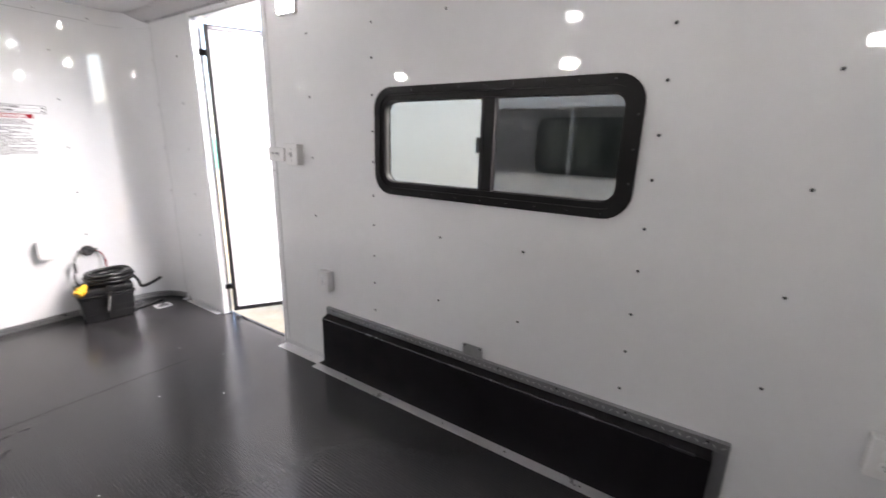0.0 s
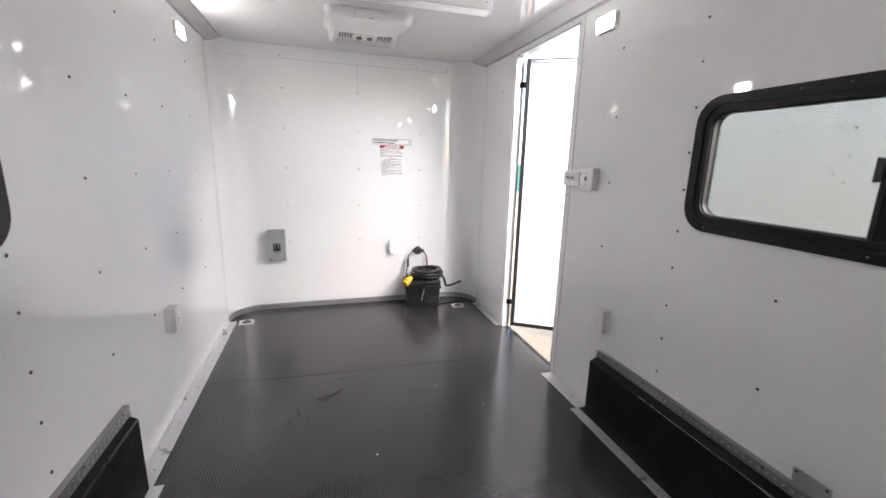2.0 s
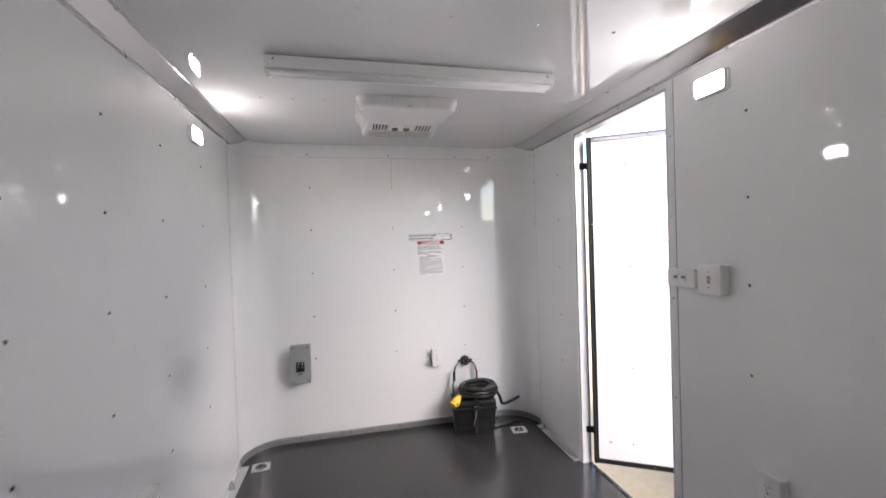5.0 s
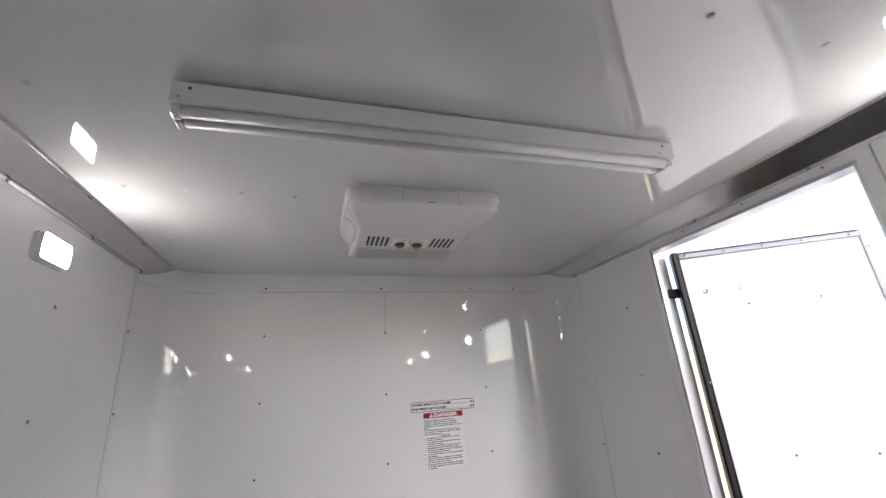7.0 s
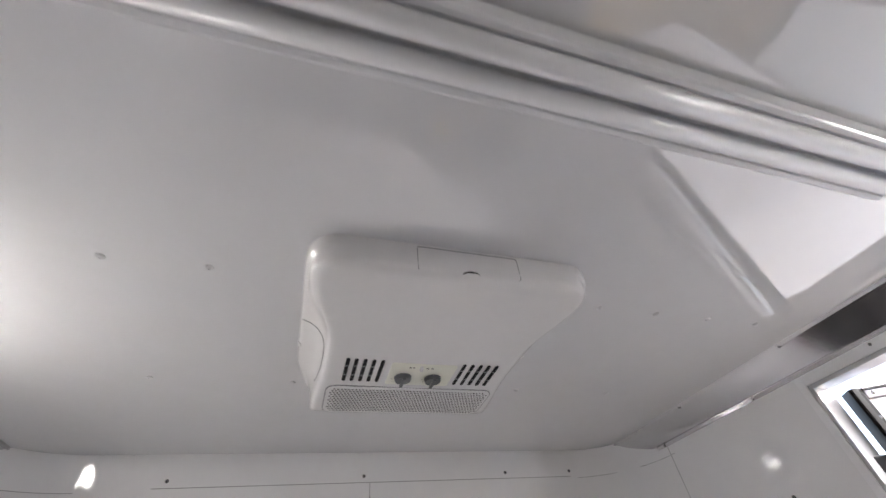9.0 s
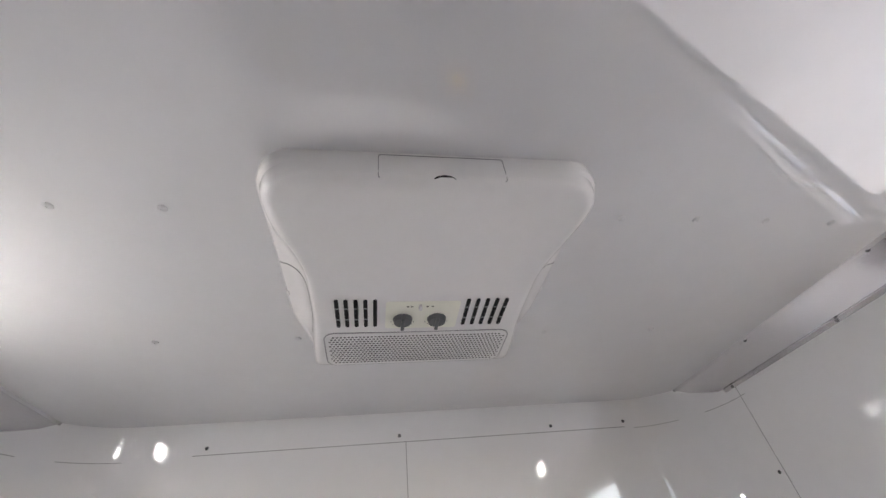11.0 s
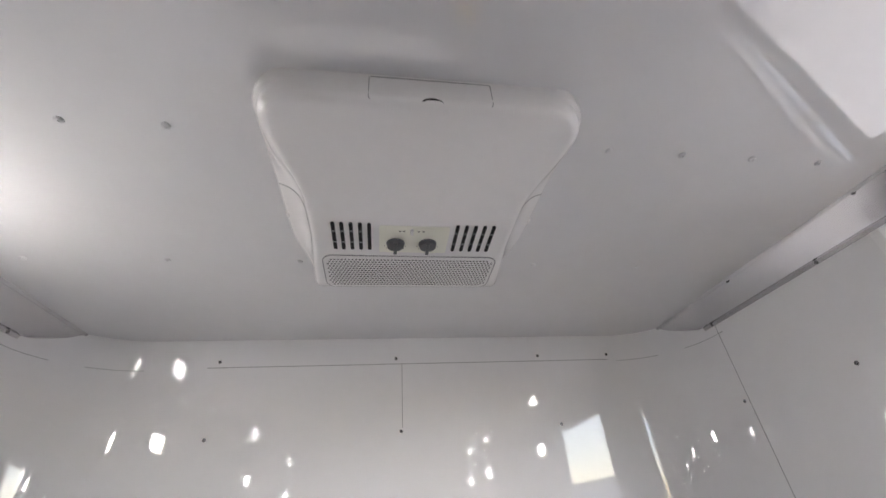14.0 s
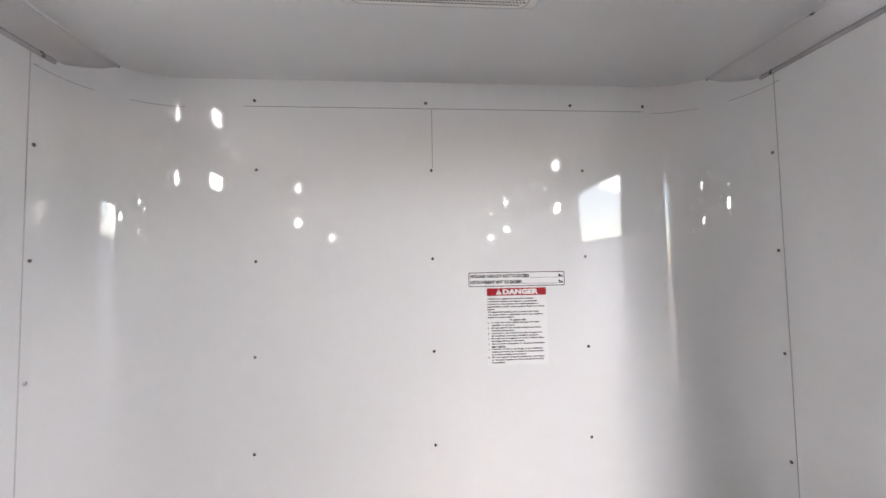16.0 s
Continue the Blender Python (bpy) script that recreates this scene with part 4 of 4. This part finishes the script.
def cable_coil():
    t = empty("cable_coil", pose(0.60, 3.82, 0.274), "coil of thick black cable on the battery box", "cable")
    rng = random.Random(4)
    for k, (r, z) in enumerate(((0.134, 0.012), (0.110, 0.012), (0.087, 0.012), (0.139, 0.037), (0.115, 0.037), (0.092, 0.037), (0.131, 0.062), (0.108, 0.062))):
        bm = bmesh.new()
        ph = rng.uniform(0, 6.28)
        pts = []
        for i in range(49):
            a = 2 * math.pi * i / 48
            rr = r + 0.004 * math.sin(2 * a + ph)
            pts.append((rr * math.cos(a), 0.86 * rr * math.sin(a), z + 0.003 * math.sin(3 * a + ph)))
        tube(bm, pts, 0.0125, 10)
        part("turn", bm, CABLE, t, smooth=True)
    bm = bmesh.new()
    tube(bm, curve_pts([(0.13, -0.03, 0.02), (0.165, -0.02, -0.04), (0.19, 0.0, -0.10), (0.25, 0.02, -0.105), (0.32, 0.03, -0.085), (0.345, 0.035, -0.076)]), 0.011, 10)
    part("cable_end", bm, CABLE, t, smooth=True)
    bm = bmesh.new()
    tube(bm, curve_pts([(-0.11, -0.03, 0.03), (-0.15, -0.05, 0.01), (-0.185, -0.07, -0.0)]), 0.0125, 10)
    part("plug_lead", bm, CABLE, t, smooth=True)
    p = empty("plug", pose(0.392, 3.735, 0.25, 0, 62, 35), "yellow twist-lock plug on the cable end", "plug")
    for r0, r1, z0, z1, n in ((0.018, 0.026, 0.028, 0.07, "grip"), (0.033, 0.033, 0.0, 0.028, "collar"), (0.029, 0.029, -0.022, 0.0, "face_ring")):
        bm = bmesh.new()
        bmesh.ops.create_cone(bm, cap_ends=True, segments=24, radius1=r1, radius2=r0, depth=z1 - z0, matrix=pose(0, 0, (z0 + z1) / 2))
        bmesh.ops.bevel(bm, geom=[e for e in bm.edges if len(e.link_faces) == 2 and e.calc_face_angle() > 1.0], offset=0.003, segments=2, affect="EDGES")
        part(n, bm, YELLOW, p, smooth=False)
    for a in (0, 120, 240):
        q = pose(0, 0, 0, 0, 0, a) @ Vector((0.013, 0, -0.03))
        part("blade", boxes((q.x - 0.003, q.x + 0.003, q.y - 0.003, q.y + 0.003, -0.038, -0.02)), STEEL, p)


cable_coil()


def wall_inlet():
    t = empty("wire_gland", pose(0.552, YF, 0.478), "black wall fitting with battery wires hanging from it", "wire fitting")
    bm = bmesh.new()
    bmesh.ops.create_cone(bm, cap_ends=True, segments=20, radius1=0.04, radius2=0.032, depth=0.03, matrix=pose(0, -0.015, 0, 90, 0, 0))
    part("fitting", bm, BATTERY, t)
    for k in range(5):
        a = radians(90 + 72 * k)
        part("clip", boxes((0.022 * math.cos(a) - 0.006, 0.022 * math.cos(a) + 0.006, -0.042, -0.03, 0.022 * math.sin(a) - 0.006, 0.022 * math.sin(a) + 0.006), bevel=0.002), KNOB, t)
    for s in (-1, 1):
        part("ear", boxes((min(s * 0.03, s * 0.058), max(s * 0.03, s * 0.058), -0.016, -0.004, -0.014, 0.014), bevel=0.005), BATTERY, t)
    wires = (([(-0.04, -0.02, 0.0), (-0.085, -0.03, -0.04), (-0.10, -0.05, -0.10), (-0.125, -0.09, -0.19), (-0.09, -0.12, -0.245)], CABLE, 0.0045, "wire"),
             ([(-0.04, -0.02, 0.004), (-0.08, -0.04, -0.03), (-0.112, -0.06, -0.13), (-0.11, -0.11, -0.22), (-0.07, -0.13, -0.25)], GREY, 0.003, "wire"),
             ([(0.04, -0.02, 0.0), (0.075, -0.03, -0.03), (0.082, -0.05, -0.09), (0.075, -0.09, -0.15)], REDMAT, 0.0028, "wire"),
             ([(0.04, -0.022, -0.004), (0.068, -0.036, -0.03), (0.075, -0.058, -0.09), (0.066, -0.09, -0.16)], CABLE, 0.004, "wire"))
    for pts, m, r, n in wires:
        bm = bmesh.new()
        tube(bm, curve_pts(pts), r, 8)
        part(n, bm, m, t, smooth=True)
    part("connector", boxes((-0.112, -0.094, -0.062, -0.044, -0.14, -0.065), bevel=0.004), BATTERY, t)
    part("connector", boxes((0.073, 0.087, -0.062, -0.046, -0.12, -0.07), bevel=0.004), DARKRED, t, "red wire connector")


wall_inlet()

# ---- loose wrap and lead beside the battery box ----
def plastic_wrap(x, y, r):
    """A small crumpled sheet of clear plastic."""
    t = empty("plastic_wrap", pose(x, y, 0), "crumpled clear plastic wrap on the floor by the battery box", "plastic wrap")
    rng = random.Random(11)
    bm = bmesh.new()
    n = 9
    grid = []
    for i in range(n):
        row = []
        for j in range(n):
            u, v = (i / (n - 1) - 0.5) * 2, (j / (n - 1) - 0.5) * 2
            fall = max(0.0, 1 - 0.6 * (u * u + v * v))
            row.append(bm.verts.new((r * u * 0.8 + rng.uniform(-0.008, 0.008), r * 0.5 * v + rng.uniform(-0.006, 0.006), 0.003 + fall * rng.uniform(0.006, 0.055))))
        grid.append(row)
    for i in range(n - 1):
        for j in range(n - 1):
            bm.faces.new((grid[i][j], grid[i + 1][j], grid[i + 1][j + 1], grid[i][j + 1]))
    part("sheet", bm, WRAP, t)


plastic_wrap(0.755, 3.88, 0.062)
lead = empty("floor_lead", pose(0, 0, 0), "thin black lead lying on the floor behind the battery box", "cable")
bm = bmesh.new()
tube(bm, curve_pts([(0.70, 3.80, 0.006), (0.76, 3.815, 0.006), (0.84, 3.83, 0.006), (0.90, 3.86, 0.006), (0.95, 3.855, 0.006)]), 0.0055, 8)
part("wire", bm, CABLE, lead, smooth=True)

# ---- panel joints, floor crease, wall screws ----
def joint(parent, *dims):
    return part("panel_joint", boxes(dims), SEAM, parent)


joint(wall_front, -0.62, 0.80, YF - 0.0006, YF, 2.0695, 2.0715)
joint(wall_front, 0.0195, 0.0215, YF - 0.0006, YF, 1.86, 2.0695)
joint(wall_left, XL, XL + 0.0008, 3.7155, 3.717, 0.03, 2.11)
joint(wall_right, XR - 0.0008, XR, 3.7425, 3.744, 0.035, 2.12)


def corner_joint(side):
    """Horizontal joint carried round a front corner, in two lengths, with a tick up to the cove."""
    for a0, a1 in ((2, 38), (58, 96)):
        bm = bmesh.new()
        rows = []
        for i in range(9):
            a = radians(a0 + (a1 - a0) * i / 8)
            rows.append([])
            for r in (R - 0.0007, R + 0.001):
                y = YC + r * math.cos(a)
                x = (XR - R + r * math.sin(a)) if side > 0 else (XL + R - r * math.sin(a))
                for z in (2.0645, 2.066):
                    rows[-1].append(bm.verts.new((x, y, z)))
        for p, q in zip(rows, rows[1:]):
            for i, j in ((0, 1), (1, 3), (3, 2), (2, 0)):
                bm.faces.new((p[i], p[j], q[j], q[i]))
        part("panel_joint", bm, SEAM, wall_front)


corner_joint(1)
corner_joint(-1)
bm = bmesh.new()
tube(bm, curve_pts([(-0.98, 2.80, 0.0005), (-0.5, 2.75, 0.0005), (0.0, 2.735, 0.0), (0.45, 2.72, 0.0002), (0.7, 2.70, -0.001)]), 0.0012, 6)
part("floor_crease", bm, GASKET, floor)
SCUFF = mat("dull_scuff", (0.017, 0.016, 0.017), 0.42, grain=0.2, spec=0.45, even=True)
marks = [(-0.28, 2.50, 0.05, 0.008, 20), (-0.34, 2.46, 0.03, 0.012, -14), (-0.24, 2.53, 0.028, 0.006, 35), (-0.22, 2.66, 0.03, 0.006, 5), (-0.15, 2.655, 0.022, 0.005, -20),
         (-0.46, 2.36, 0.006, 0.05, 8), (-0.50, 2.29, 0.005, 0.03, -12), (-0.40, 2.27, 0.005, 0.025, 18), (-0.36, 2.6, 0.012, 0.005, 0), (0.55, 2.75, 0.012, 0.004, 30), (0.66, 3.02, 0.014, 0.005, -35)]
crumbs = [(0.31, 2.44, 0.004, 0.003, 0), (0.62, 2.9, 0.004, 0.005, 0), (0.29, 2.93, 0.003, 0.003, 0), (0.52, 2.2, 0.003, 0.004, 40), (0.74, 2.6, 0.004, 0.003, 10), (-0.1, 1.95, 0.003, 0.003, 0)]
for x, y, w, d, rz in marks + crumbs:
    bm = bmesh.new()
    n = 18
    ring_v = [bm.verts.new((w * math.cos(k * 2 * math.pi / n) * (1 + 0.35 * math.sin(k * 2.3 + x * 9)), d * math.sin(k * 2 * math.pi / n) * (1 + 0.35 * math.cos(k * 1.7 + y * 7)), 0)) for k in range(n)]
    bm.faces.new(ring_v)
    o = part("scuff", bm, SCUFF, floor) if (x, y, w, d, rz) in marks else part("crumb", bm, PAPER, floor)
    o.matrix_local = pose(x, y, 0.0012, 0, 0, rz)


def in_window(y, z):
    return WIN[0] - 0.01 < y < WIN[1] + 0.01 and WIN[2] - 0.01 < z < WIN[3] + 0.01


WIDE = (0.595, 0.905, 1.228, 1.543, 1.85)
CLOSE = (0.44, 0.595, 0.744, 0.909, 1.06, 1.226, 1.37, 1.537, 1.70, 1.85, 2.0)
for y, zs in ((1.567, CLOSE), (1.975, WIDE), (2.37, WIDE), (2.775, WIDE), (3.24, WIDE), (3.735, WIDE), (1.17, WIDE), (0.77, WIDE), (0.36, CLOSE), (-0.04, WIDE), (-0.45, WIDE), (-0.85, CLOSE)):
    for z in zs:
        if not in_window(y, z):
            screw(wall_left, (XL, y, z), (1, 0, 0))
for y, zs in ((3.762, WIDE), (3.40, WIDE), (2.06, WIDE[1:]), (1.615, CLOSE), (1.207, WIDE), (0.80, WIDE), (0.37, CLOSE), (-0.036, WIDE), (-0.45, WIDE), (-0.85, CLOSE)):
    for z in zs:
        if not in_window(y, z):
            screw(wall_right, (XR, y, z), (-1, 0, 0))
for z in (0.6, 0.91, 1.223, 1.54, 1.85):
    for x in (-0.577, 0.016, 0.562):
        screw(wall_front, (x, YF, z), (0, -1, 0), 0.95)
for x in (-0.887, -0.585, 0.0, 0.525, 0.80):
    screw(wall_front, (x, YF, 2.09), (0, -1, 0))
heads = bmesh.new()
for y in (3.48, 3.068, 2.64, 2.212, 1.78, 1.36, 0.94, 0.5, 0.1):
    step = 0.155 if y in (3.068, 1.36) else 0.306
    x = -0.87
    while x < 0.95:
        if not (-0.25 < x < 0.28 and 2.93 < y < 3.5) and not (-0.62 < x < 0.63 and 2.57 < y < 2.68):
            heads.from_mesh(SCREW)
            heads.verts.ensure_lookup_table()
            for v in heads.verts[-len(SCREW.vertices):]:
                v.co = Vector((x + 1.3 * v.co.x, y + 1.3 * v.co.y, H - 1.2 * v.co.z))
        x += step
part("screw_heads", heads, ZINC, ceiling)
for side, x in ((-1, XL + 0.004), (1, XR - 0.004)):
    parent = [o for o in scene.objects if o.name.startswith("trim")][0 if side < 0 else 1]
    for k in range(12):
        y = 3.75 - 0.406 * k
        screw(parent, (x + side * 0.0005, y, 2.0995), (-side, 0, 0), 0.9)
        screw(parent, (x - side * 0.0685, y - 0.2, 2.1575), (-side * 0.3, 0, -0.95), 0.8)
